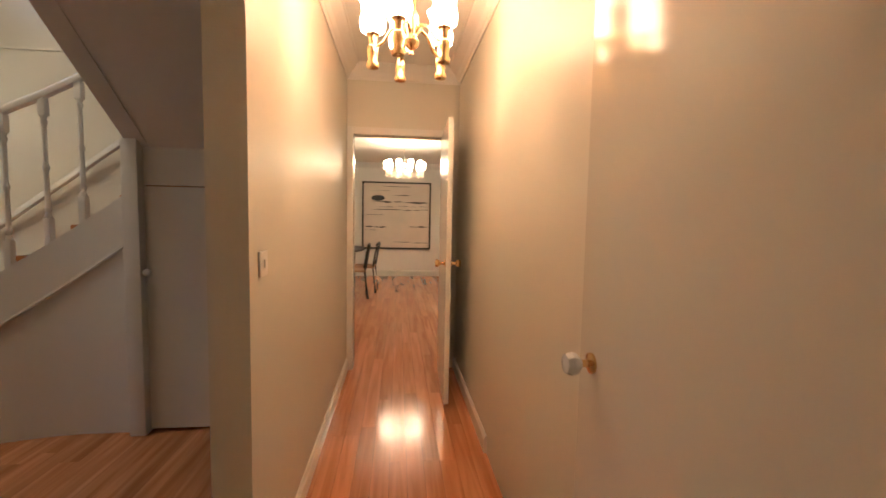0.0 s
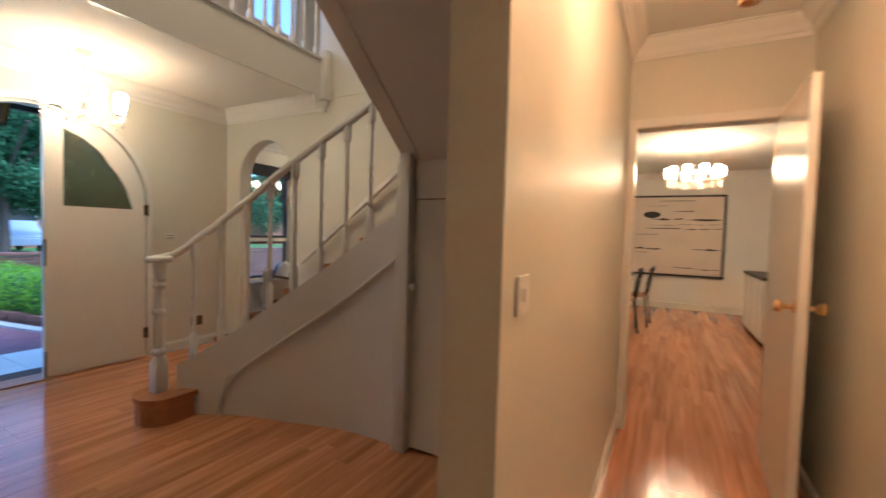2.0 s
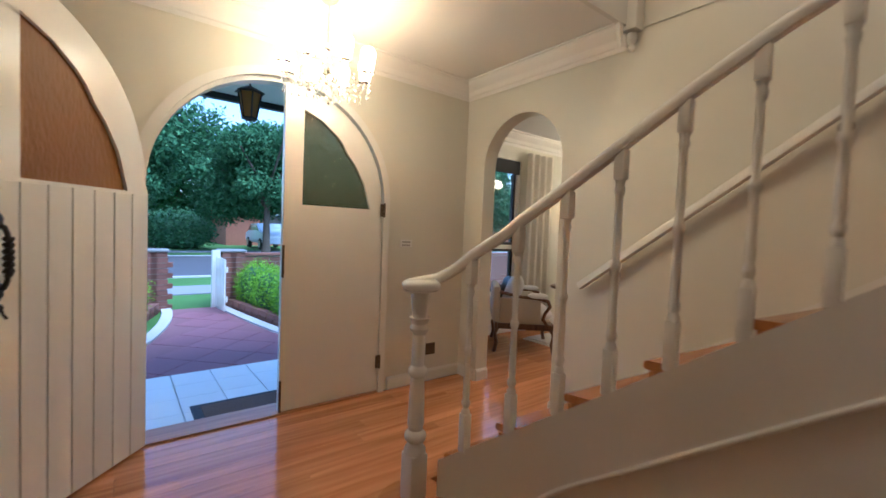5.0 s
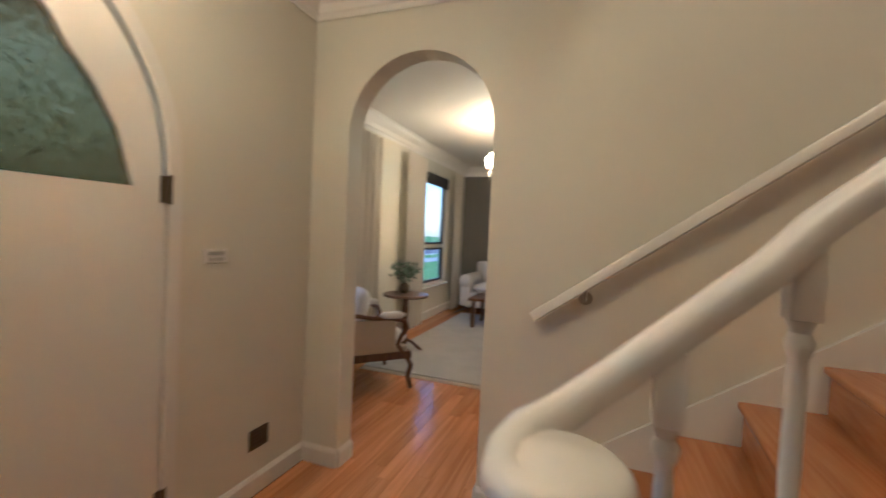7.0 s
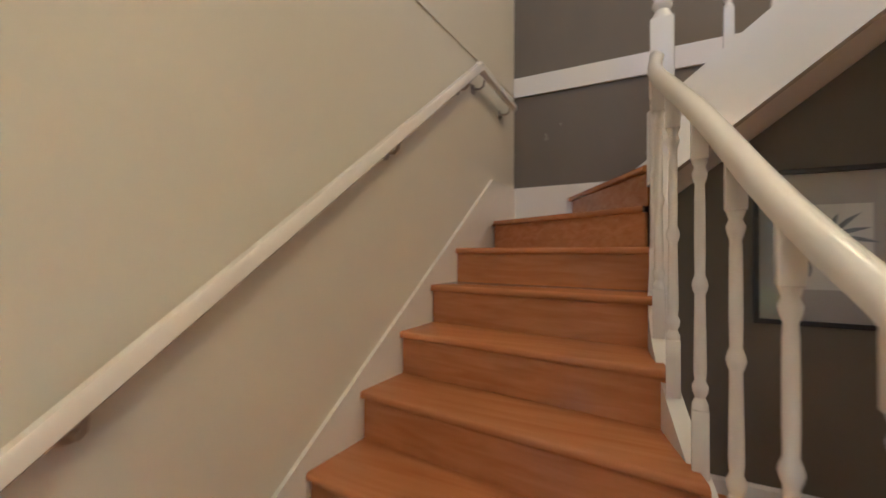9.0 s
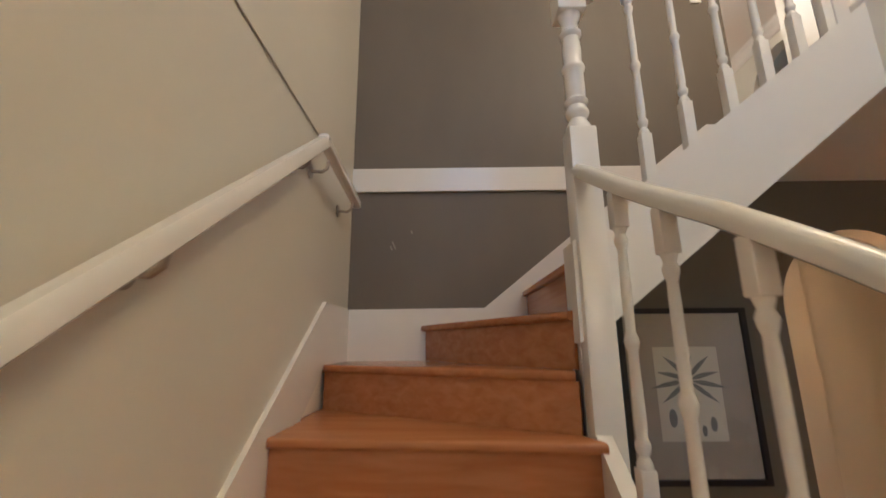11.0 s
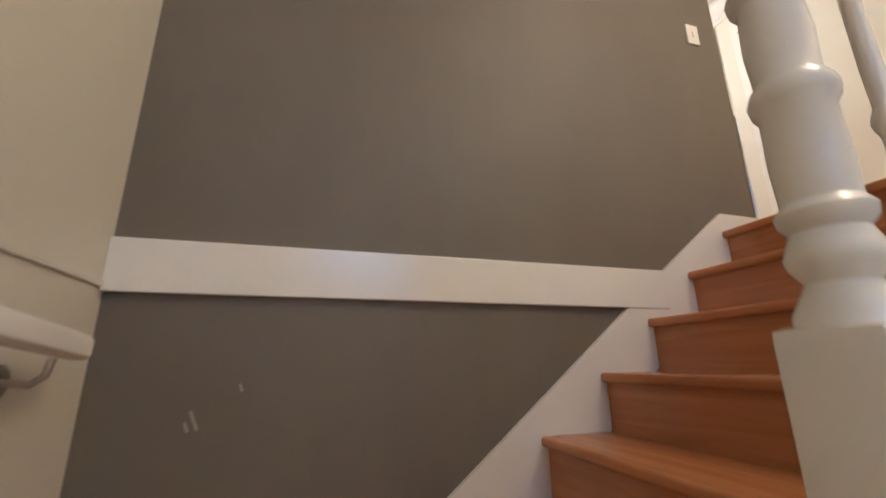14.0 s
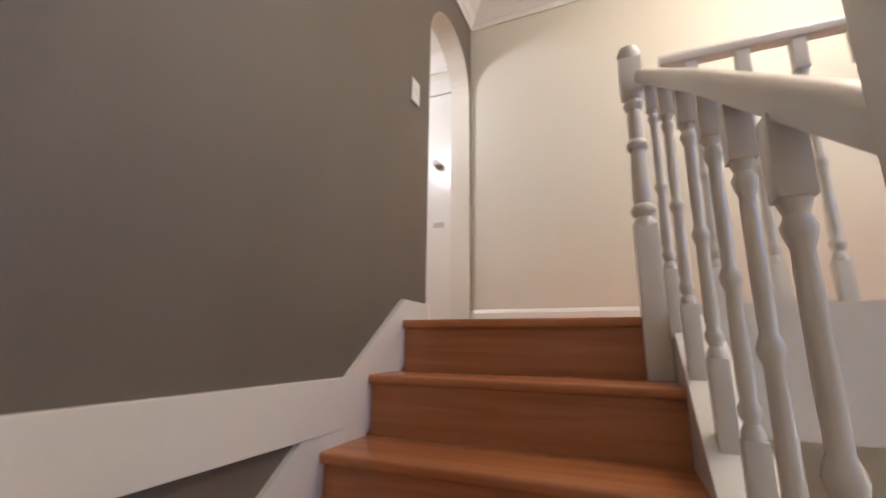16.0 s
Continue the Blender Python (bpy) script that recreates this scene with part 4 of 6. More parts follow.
for i in range(13):
    part("vent_slat", B(0.08, 0.50, 0.02, 0.028, 0.14 + 0.026 * i, 0.155 + 0.026 * i), TRIM, hd)
ud = thing("linen_cupboard_door", "closed narrow cream upstairs cupboard door with a round knob", "door", (0.655, 0.702, Z2), 0)
part("door_panel", B(0.0, 0.345, 0.0, 0.02, 0.01, 1.72, bevel=0.003), TRIM, ud)
part("upper_panel", B(0.0, 0.345, 0.0, 0.02, 1.735, 1.81, bevel=0.003), TRIM, ud)
knob_set(ud, 0.195, 1.16, 0.02, 0.02, STEEL, "round metal knob")
part("lock_plate", B(0.15, 0.23, 0.02, 0.026, 0.70, 0.735, bevel=0.002), STEEL, ud)
bm = bmesh.new()
box(bm, 0.617, 0.653, 0.701, 0.716, Z2, Z2 + 1.86, bevel=0.003)
box(bm, 1.002, 1.048, 0.701, 0.716, Z2, Z2 + 1.86, bevel=0.003)
box(bm, 0.653, 1.002, 0.701, 0.716, Z2 + 1.813, Z2 + 1.86, bevel=0.003)
structure("door_frame_upper", bm, TRIM, "white architrave of the upper cupboard door", "door frame")
uw = thing("window_upper", "small white framed upstairs window", "window", (2.51, -1.66, 3.47), kind="structure")
bm = bmesh.new()
for a, b in ((-0.31, -0.26), (0.26, 0.31)):
    box(bm, a, b, -0.03, 0.03, 0, 1.23)
for a, b in ((0, 0.05), (0.60, 0.64), (1.18, 1.23)):
    box(bm, -0.26, 0.26, -0.028, 0.028, a, b)
part("window_frame", bm, TRIM, uw)
pane = part("pane", B(-0.27, 0.27, -0.003, 0.003, 0.03, 1.20), glass("window_glass"), uw)
pane.visible_shadow = False
# gallery window
gw = thing("window_gallery", "white framed upper gallery window", "window", (XF - 0.08, 2.9, 3.45), kind="structure")
bm = bmesh.new()
for a, b in ((-0.6, -0.55), (-0.025, 0.025), (0.55, 0.6)):
    box(bm, -0.03, 0.03, a, b, 0, 1.3)
for a, b in ((0, 0.05), (0.6, 0.64), (1.25, 1.3)):
    box(bm, -0.028, 0.028, -0.55, 0.55, a, b)
part("window_frame", bm, TRIM, gw)
pane = part("pane", B(-0.003, 0.003, -0.56, 0.56, 0.03, 1.27), glass("window_glass"), gw)
pane.visible_shadow = False

ge = thing("window_gallery_end", "white framed window at the end of the gallery", "window", (XF - 0.08, 4.65, 3.4), kind="structure")
bm = bmesh.new()
for a, b in ((-0.37, -0.32), (-0.02, 0.02), (0.32, 0.37)):
    box(bm, -0.03, 0.03, a, b, 0, 1.3)
for a, b in ((0, 0.05), (0.42, 0.46), (1.25, 1.3)):
    box(bm, -0.028, 0.028, -0.32, 0.32, a, b)
part("window_frame", bm, TRIM, ge)
pane = part("pane", B(-0.003, 0.003, -0.34, 0.34, 0.03, 1.27), glass("window_glass"), ge)
pane.visible_shadow = False

# ---- chandeliers ----


def crystal_lamp(name, label, at, drop, radius=0.26, arms=8, metal=BRASS, light=None):
    """A chandelier with candle shades, glass arms and strings of drops; its origin is at the ceiling."""
    ob = thing(name, label, "chandelier", at)
    r = radius
    bm = bmesh.new()
    lathe(bm, [(0.0, -0.03), (0.03, -0.028), (0.05, -0.012), (0.055, 0.0)], 18, cap=False)
    part("canopy", bm, metal, ob, smooth=True)
    bm = bmesh.new()
    n = max(3, int(drop * 0.45 / 0.025))
    for i in range(n):
        z = -0.03 - 0.025 * i
        sweep(bm, [(0.006 * math.cos(a), 0, z + 0.014 * math.sin(a)) if i % 2 else (0, 0.006 * math.cos(a), z + 0.014 * math.sin(a)) for a in [math.tau * k / 8 for k in range(9)]], ring(0.0018, 5), up=(0.3, 0.2, 1))
    part("chain", bm, metal, ob)
    zb = -drop
    bm = bmesh.new()
    z0 = -0.03 - 0.025 * n
    lathe(bm, [(0.006, z0), (0.02, z0 - 0.02), (0.008, z0 - 0.05), (0.03, zb + 0.13), (0.012, zb + 0.11), (0.035, zb + 0.07), (0.05, zb + 0.05), (0.02, zb + 0.02), (0.0, zb - 0.02)], 12, cap=False)
    part("stem", bm, CRYSTAL, ob, "cut glass stem", True)
    for i in range(arms):
        a = math.tau * i / arms
        ca, sa = math.cos(a), math.sin(a)
        bm = bmesh.new()
        sweep(bm, [(ca * r * t, sa * r * t, zb + 0.05 + h) for t, h in ((0.1, 0.0), (0.35, -0.045), (0.65, -0.055), (0.9, -0.025), (1.0, 0.02))], ring(0.006, 6))
        lathe(bm, [(0.012, 0.0), (0.035, 0.006), (0.038, 0.012), (0.012, 0.014)], 12, Matrix.Translation((ca * r, sa * r, zb + 0.07)))
        armp = part("arm", bm, CRYSTAL if metal is not BRASS else metal, ob, smooth=True)
        bm = bmesh.new()
        lathe(bm, [(0.030, 0.095), (0.034, 0.11), (0.044, 0.17), (0.040, 0.20), (0.028, 0.215)], 14, Matrix.Translation((ca * r, sa * r, zb)), cap=False)
        part("shade", bm, light or BULB, ob, "small glowing glass candle shade", True)
    bm = bmesh.new()
    for k in range(2):
        lathe(bm, [(0.0, -0.011), (0.0065, 0.0), (0.0, 0.011)], 6, Matrix.Translation((0, 0, -0.024 * k)), cap=False)
    lathe(bm, [(0.0, -0.024), (0.010, -0.008), (0.0, 0.014)], 6, Matrix.Translation((0, 0, -0.024 * 2)), cap=False)
    strand = mesh(bm, "crystal_strand", CRYSTAL)
    for i in range(arms * 2):
        for rr_ in (1.0, 0.72, 0.42):
            a = math.tau * i / (arms * 2) + rr_
            o = new("crystal_strand", strand)
            o.parent = ob
            o.location = (math.cos(a) * r * rr_, math.sin(a) * r * rr_, zb + 0.05 - 0.03 * (1 - rr_) - 0.012 * (i % 3))
    return ob


crystal_lamp("crystal_chandelier", "crystal chandelier glowing under the entry ceiling", (-3.08, 2.43, H1), 0.50, 0.24, 8, STEEL, ENTGLOW)
crystal_lamp("crystal_chandelier", "crystal chandelier above the dining table", (1.15, 7.25, H1 - 0.04), 0.52, 0.30, 10, STEEL, DINGLOW)
crystal_lamp("crystal_chandelier", "crystal chandelier in the living room", (-2.98, 6.6, H1), 0.60, 0.27, 8, STEEL, LIVGLOW)

hc = thing("hall_chandelier", "five-arm brass chandelier with frosted tulip shades in the hall", "chandelier", (1.10, 2.2, H1 - 0.045))
bm = bmesh.new()
lathe(bm, [(0.0, -0.03), (0.03, -0.028), (0.05, -0.012), (0.055, 0.0)], 18, cap=False)
lathe(bm, [(0.008, -0.24), (0.008, 0.045)], 8)
lathe(bm, [(0.05, 0.03), (0.055, 0.045)], 16)
part("canopy", bm, BRASS, hc, smooth=True)
bm = bmesh.new()
lathe(bm, [(0.0, -0.52), (0.012, -0.515), (0.008, -0.50), (0.03, -0.48), (0.034, -0.46), (0.022, -0.44), (0.026, -0.42), (0.03, -0.41), (0.03, -0.36), (0.018, -0.33), (0.022, -0.28), (0.01, -0.24)], 18, cap=False)
part("body", bm, BRASS, hc, smooth=True)
for i in range(5):
    a = math.tau * i / 5 + 0.6
    ca, sa, r = math.cos(a), math.sin(a), 0.165
    bm = bmesh.new()
    sweep(bm, [(ca * t, sa * t, z) for t, z in ((0.02, -0.43), (0.05, -0.40), (0.09, -0.42), (0.12, -0.47), (0.15, -0.49), (r, -0.475))], ring(0.007, 8))
    lathe(bm, [(0.006, -0.585), (0.026, -0.58), (0.028, -0.565), (0.02, -0.55), (0.024, -0.52), (0.024, -0.495), (0.016, -0.485), (0.018, -0.45), (0.03, -0.44)], 14, Matrix.Translation((ca * r, sa * r, 0)))
    part("arm", bm, BRASS, hc, smooth=True)
    bm = bmesh.new()
    lathe(bm, [(0.03, -0.44), (0.052, -0.425), (0.056, -0.39), (0.048, -0.35), (0.05, -0.32), (0.066, -0.29)], 16, Matrix.Translation((ca * r, sa * r, 0)), cap=False)
    part("shade", bm, HALLGLOW, hc, "frosted glass tulip shade lit from inside", True)

# ---- console table in the entry ----
ct = thing("console_table", "black console table with X-braced ends against the wall", "table", (-1.845, 0.70, 0))
CW, CD, CH = 1.28, 0.40, 0.80
part("tabletop", B(0, CW, 0, CD, CH - 0.03, CH, bevel=0.004), BLACK, ct)
part("apron", B(0.03, CW - 0.03, 0.03, CD - 0.03, CH - 0.16, CH - 0.031), BLACK, ct)
for x0 in (0.05, 0.66):
    d = part("drawer", B(x0, x0 + 0.56, CD - 0.03, CD - 0.012, CH - 0.15, CH - 0.045, bevel=0.003), BLACK, ct)
    bm = bmesh.new()
    sweep(bm, [(x0 + 0.2, CD - 0.012, CH - 0.1), (x0 + 0.2, CD + 0.012, CH - 0.1), (x0 + 0.36, CD + 0.012, CH - 0.1), (x0 + 0.36, CD - 0.012, CH - 0.1)], ring(0.004, 6))
    part("handle", bm, IRON, d)
for x0 in (0.02, CW - 0.06):
    for y0 in (0.02, CD - 0.06):
        part("leg", B(x0, x0 + 0.04, y0, y0 + 0.04, 0, CH - 0.03, bevel=0.003), BLACK, ct)
    for s in (0, 1):
        bm = bmesh.new()
        sweep(bm, [(x0 + 0.02, 0.05 if s else CD - 0.04, 0.21), (x0 + 0.02, CD - 0.04 if s else 0.05, CH - 0.12)], [(-0.012, -0.012), (0.012, -0.012), (0.012, 0.012), (-0.012, 0.012)])
        part("cross_brace", bm, BLACK, ct)
for x, y, r in ((-1.06, 0.985, 0.06), (-0.99, 0.88, 0.05)):
    bm = bmesh.new()
    n = 10
    lathe(bm, [(r * math.sin(math.pi * i / n) * (1 if i else 0.01) + (0.001 if i == n else 0), r - r * math.cos(math.pi * i / n) * 0.99) for i in range(n + 1)], 20, cap=False)
    ob = new("ornament_ball", mesh(bm, "ornament_ball", GOLD, True))
    ob.location = (x, y, CH - 0.0005)
    tagged(ob, "hammered gold decorative ball on the console table", "ornament", "gold balls on the console")

# ---- foliage ----


def leaf_mat(name, c0, c1, rough=0.7):
    if name in MATS:
        return MATS[name]
    m = bpy.data.materials.new(name)
    m.use_nodes = True
    n, l = m.node_tree.nodes, m.node_tree.links
    p = n["Principled BSDF"]
    p.inputs["Roughness"].default_value, p.inputs["Specular IOR Level"].default_value = rough, 0.2
    geo, ramp = n.new("ShaderNodeNewGeometry"), n.new("ShaderNodeValToRGB")
    ramp.color_ramp.elements[0].color, ramp.color_ramp.elements[1].color = (*c0, 1), (*c1, 1)
    l.new(geo.outputs["Random Per Island"], ramp.inputs[0])
    l.new(ramp.outputs[0], p.inputs["Base Color"])
    MATS[name] = m
    return m


def leaves(rng, blobs, count, size, shell=0.55):
    """Small bent leaves scattered in ellipsoids (x, y, z, rx, ry, rz), thickest near the skin."""
    blobs = np.array(blobs, float)
    wts = (blobs[:, 3] * blobs[:, 4] * blobs[:, 5]) ** 0.67
    which = rng.choice(len(blobs), count, p=wts / wts.sum())
    d = rng.normal(size=(count, 3))
    d /= np.linalg.norm(d, axis=1)[:, None]
    rad = shell + (1 - shell) * rng.random(count) ** 0.6
    rad *= 1 + 0.12 * rng.normal(size=count)
    c = blobs[which, :3] + d * blobs[which, 3:] * rad[:, None]
    u = rng.normal(size=(count, 3))
    u /= np.linalg.norm(u, axis=1)[:, None]
    v = np.cross(u, d + 0.4 * rng.normal(size=(count, 3)))
    v /= np.linalg.norm(v, axis=1)[:, None] + 1e-9
    s = size * (0.6 + 0.8 * rng.random(count))[:, None]
    pts = np.stack([c - u * s, c + v * s * 0.45, c + u * s, c - v * s * 0.45], 1).reshape(-1, 3)
    me = bpy.data.meshes.new("leaves")
    me.from_pydata(pts.tolist(), [], np.arange(count * 4).reshape(-1, 4).tolist())
    return me


BARK = mat("grey_bark", (0.10, 0.075, 0.055), 0.85, bump=0.8, fine=30)
TREELEAF = leaf_mat("tree_leaf", (0.028, 0.085, 0.035), (0.085, 0.19, 0.075))
HEDGELEAF = leaf_mat("hedge_leaf", (0.09, 0.24, 0.012), (0.27, 0.48, 0.035))
DARKLEAF = leaf_mat("dark_leaf", (0.02, 0.06, 0.03), (0.07, 0.14, 0.07))


def tree(label, at, h, spread, count, size, seed, leafm=TREELEAF):
    rng = np.random.default_rng(seed)
    ob = thing("tree", label, "tree", at, group="street trees")
    bm = bmesh.new()
    th = h * 0.34
    lathe(bm, [(h * 0.035, 0), (h * 0.026, h * 0.05), (h * 0.022, th * 0.6), (h * 0.018, th)], 10)
    for i in range(7):
        a = math.tau * i / 7 + seed
        q = spread * (0.45 + 0.3 * rng.random())
        top = (math.cos(a) * q, math.sin(a) * q, h * (0.55 + 0.25 * rng.random()))
        mid = (top[0] * 0.35, top[1] * 0.35, th + (top[2] - th) * 0.5)
        r0 = h * 0.011
        pts = [(0, 0, th * 0.9), mid, top]
        for (p, q2), (ra, rb) in zip(zip(pts, pts[1:]), ((r0, r0 * 0.7), (r0 * 0.7, r0 * 0.25))):
            sweep(bm, [p, q2], ring(ra, 6))
    part("trunk", bm, BARK, ob, smooth=True)
    blobs = []
    for i in range(30):
        a, q = rng.random() * math.tau, spread * math.sqrt(rng.random()) * 0.8
        z = h * (0.27 + 0.60 * rng.random())
        k = spread * (0.20 + 0.20 * rng.random()) * (1.15 - 0.6 * max(0, (z / h - 0.55)))
        blobs.append((math.cos(a) * q * (1.1 - 0.45 * z / h), math.sin(a) * q * (1.1 - 0.45 * z / h), min(z, h - k), k, k, k * 0.7))
    me = leaves(rng, blobs, int(count * 2.6), size * 0.72, 0.35)
    me.materials.append(leafm)
    o = new("crown", me)
    o.parent = ob
    return ob


def shrub(label, at, rx, ry, rz, seed, leafm=HEDGELEAF, count=9000, size=0.016, name="clipped_bush"):
    rng = np.random.default_rng(seed)
    ob = thing(name, label, "bush", at, group="clipped bushes beside the path")
    bm = bmesh.new()
    n = 9
    lathe(bm, [(0.02, 0.0)] + [(max(0.02, 0.86 * math.sin(math.pi * (i + 1) / (n + 2)) ** 0.6), 1 - math.cos(math.pi * (i + 1) / (n + 2))) for i in range(n + 1)], 14)
    for v in bm.verts:
        v.co = Vector((v.co.x * rx, v.co.y * ry, v.co.z * rz * 0.46))
    part("twig_core", bm, DARKLEAF, ob)
    me = leaves(rng, [(0, 0, rz * 0.5, rx, ry, rz * 0.5)], count, size, 0.82)
    me.materials.append(leafm)
    o = new("foliage", me)
    o.parent = ob
    return ob


# plant on the console table
pl = thing("potted_plant", "dark leafy plant in a small pot on the console", "plant", (-1.23, 0.89, CH))
bm = bmesh.new()
lathe(bm, [(0.04, 0.0), (0.055, 0.03), (0.05, 0.09), (0.044, 0.09), (0.04, 0.07), (0.0, 0.07)], 16, cap=False)
part("pot", bm, GOLD, pl, smooth=True)
me = leaves(np.random.default_rng(9), [(0, 0, 0.17, 0.10, 0.09, 0.09)], 130, 0.035, 0.3)
me.materials.append(DARKLEAF)
o = new("foliage", me)
o.parent = pl

# ---- picture on the taupe wall ----
pic = thing("framed_botanical_print", "black framed botanical print behind glass on the taupe wall", "picture", (XG - 0.002, 2.19, 1.02), 90)
PW, PH = 0.68, 0.86
bm = bmesh.new()
for a in (-PW / 2, PW / 2 - 0.028):
    box(bm, a, a + 0.028, 0, 0.028, 0, PH, bevel=0.003)
for a in (0, PH - 0.028):
    box(bm, -PW / 2 + 0.028, PW / 2 - 0.028, 0, 0.027, a, a + 0.028, bevel=0.003)
part("picture_frame", bm, BLACK, pic)
part("mount", B(-PW / 2 + 0.02, PW / 2 - 0.02, 0.002, 0.010, 0.02, PH - 0.02), mat("beige_mount", (0.42, 0.36, 0.29), 0.8), pic)
part("print", B(-0.165, 0.165, 0.010, 0.012, 0.2, 0.66), mat("print_paper", (0.70, 0.65, 0.54), 0.8), pic)
bm = bmesh.new()
rnd2 = random.Random(3)
for i in range(9):
    a = radians(-128 + 32 * i)
    l = 0.17 if i % 2 else 0.145
    bend = 0.03 if a > 0 else -0.03
    p0 = Vector((0.0, 0.0125, 0.49))
    spine = [p0 + Vector((math.sin(a) * l * t + bend * t * t, 0, math.cos(a) * l * t - 0.02 * t * t)) for t in (0.12, 0.35, 0.65, 1.0)]
    side = Vector((math.cos(a), 0, -math.sin(a)))
    lo = [bm.verts.new(q - side * w) for q, w in zip(spine[:3], (0.003, 0.012, 0.011))]
    hi = [bm.verts.new(q + side * w) for q, w in zip(spine[:3], (0.003, 0.012, 0.011))]
    tip = bm.verts.new(spine[3])
    for k in range(2):
        bm.faces.new((lo[k], lo[k + 1], hi[k + 1], hi[k]))
    bm.faces.new((lo[2], tip, hi[2]))
box(bm, -0.004, 0.004, 0.0121, 0.013, 0.28, 0.49)
for x, z, r in ((0.10, 0.31, 0.030), (0.035, 0.36, 0.02), (-0.10, 0.28, 0.024), (-0.05, 0.25, 0.018)):
    lathe(bm, [(0.0, 0.0), (r, 0.0003)], 14, pose(x, 0.0125, z, -90, 0, 0) @ Matrix.Diagonal((0.7, 1.5, 1, 1)), cap=False)
part("drawing", bm, mat("ink_grey", (0.20, 0.20, 0.19), 0.8, var=0.3, scale=60), pic, "grey leaf and pod drawing")
g = part("glazing", B(-PW / 2 + 0.028, PW / 2 - 0.028, 0.016, 0.018, 0.028, PH - 0.028), glass("picture_glass"), pic)
g.visible_shadow = False

# ---- dining room ----
pa = thing("abstract_painting", "large pale abstract painting with black strokes in a black frame", "painting", (1.02, 9.955, 0.66), 180)
part("canvas", B(-0.74, 0.74, 0.0, 0.03, 0, 1.45), mat("pale_canvas", (0.72, 0.63, 0.55), 0.8, var=0.16, scale=9), pa)
bm = bmesh.new()
for a in (-0.775, 0.74):
    box(bm, a, a + 0.035, 0, 0.045, -0.035, 1.485)
for a in (-0.035, 1.45):
    box(bm, -0.74, 0.74, 0, 0.044, a, a + 0.035)
part("picture_frame", bm, BLACK, pa)
XZ = Matrix(((1, 0, 0, 0), (0, 0, 1, 0), (0, 1, 0, 0), (0, 0, 0, 1)))
INK = mat("black_paint", (0.02, 0.02, 0.025), 0.6)
GREYINK = mat("grey_wash_paint", (0.22, 0.20, 0.19), 0.7, var=0.2, scale=20)
rs = random.Random(11)
for z, ws in ((1.38, 0.018), (1.30, 0.012), (1.17, 0.016), (1.03, 0.034), (0.93, 0.012), (0.86, 0.016), (0.74, 0.014), (0.47, 0.03), (0.40, 0.012), (0.12, 0.018)):
    x = -0.72
    while x < 0.7:
        w = rs.uniform(0.15, 0.7)
        if rs.random() < 0.55:
            zz, e = z + rs.uniform(-0.012, 0.012), min(0.73, x + w)
            top = [(x + (e - x) * t, zz + ws * rs.uniform(0.15, 0.9) * (1 - abs(2 * t - 0.7) * 0.6)) for t in (0.15, 0.35, 0.55, 0.8)]
            low = [(x + (e - x) * t, zz - ws * rs.uniform(0.1, 0.8) * (1 - abs(2 * t - 0.7) * 0.6)) for t in (0.8, 0.55, 0.35, 0.15)]
            bm = bmesh.new()
            prism(bm, [(x, zz)] + top + [(e, zz)] + low, 0.0304, 0.0316, XZ)
            part("stroke", bm, INK if ws > 0.015 else GREYINK, pa)
        x += w
bm = bmesh.new()
lathe(bm, [(0.0, 0.0), (0.11, 0.0004)], 9, pose(0.42, 0.0315, 1.12, -90, 0, 0) @ Matrix.Diagonal((1.4, 0.6, 1, 1)), cap=False)
part("stroke", bm, INK, pa)


def dining_chair(at, turn):
    ob = thing("dining_chair", "black bentwood dining chair with a curved cross back", "chair", at, turn, "chairs round the dining table")
    part("seat", B(-0.21, 0.21, -0.2, 0.21, 0.44, 0.47, bevel=0.012), mat("tan_rattan", (0.45, 0.27, 0.14), 0.7, var=0.12, bump=0.5, fine=90), ob, "tan woven seat")
    for x in (-0.18, 0.18):
        bm = bmesh.new()
        sweep(bm, [(x, 0.18, 0.45), (x * 1.08, 0.22, 0)], ring(0.015, 8))
        part("leg", bm, BLACK, ob, smooth=True)
        bm = bmesh.new()
        sweep(bm, [(x * 1.08, -0.24, 0), (x, -0.19, 0.45), (x * 1.02, -0.23, 0.7), (x * 0.9, -0.27, 0.86)], ring(0.015, 8))
        part("leg", bm, BLACK, ob, smooth=True)
    bm = bmesh.new()
    sweep(bm, [(0.2 * math.cos(a), -0.25 - 0.03 * math.sin(a), 0.84 + 0.05 * math.sin(a)) for a in [math.pi * i / 10 for i in range(11)]], ring(0.015, 8))
    part("backrest", bm, BLACK, ob, smooth=True)
    for s in (-1, 1):
        bm = bmesh.new()
        sweep(bm, [(s * 0.17, -0.21, 0.5), (0, -0.255, 0.68), (-s * 0.15, -0.265, 0.83)], ring(0.009, 6))
        part("cross_bar", bm, BLACK, ob, smooth=True)
    return ob


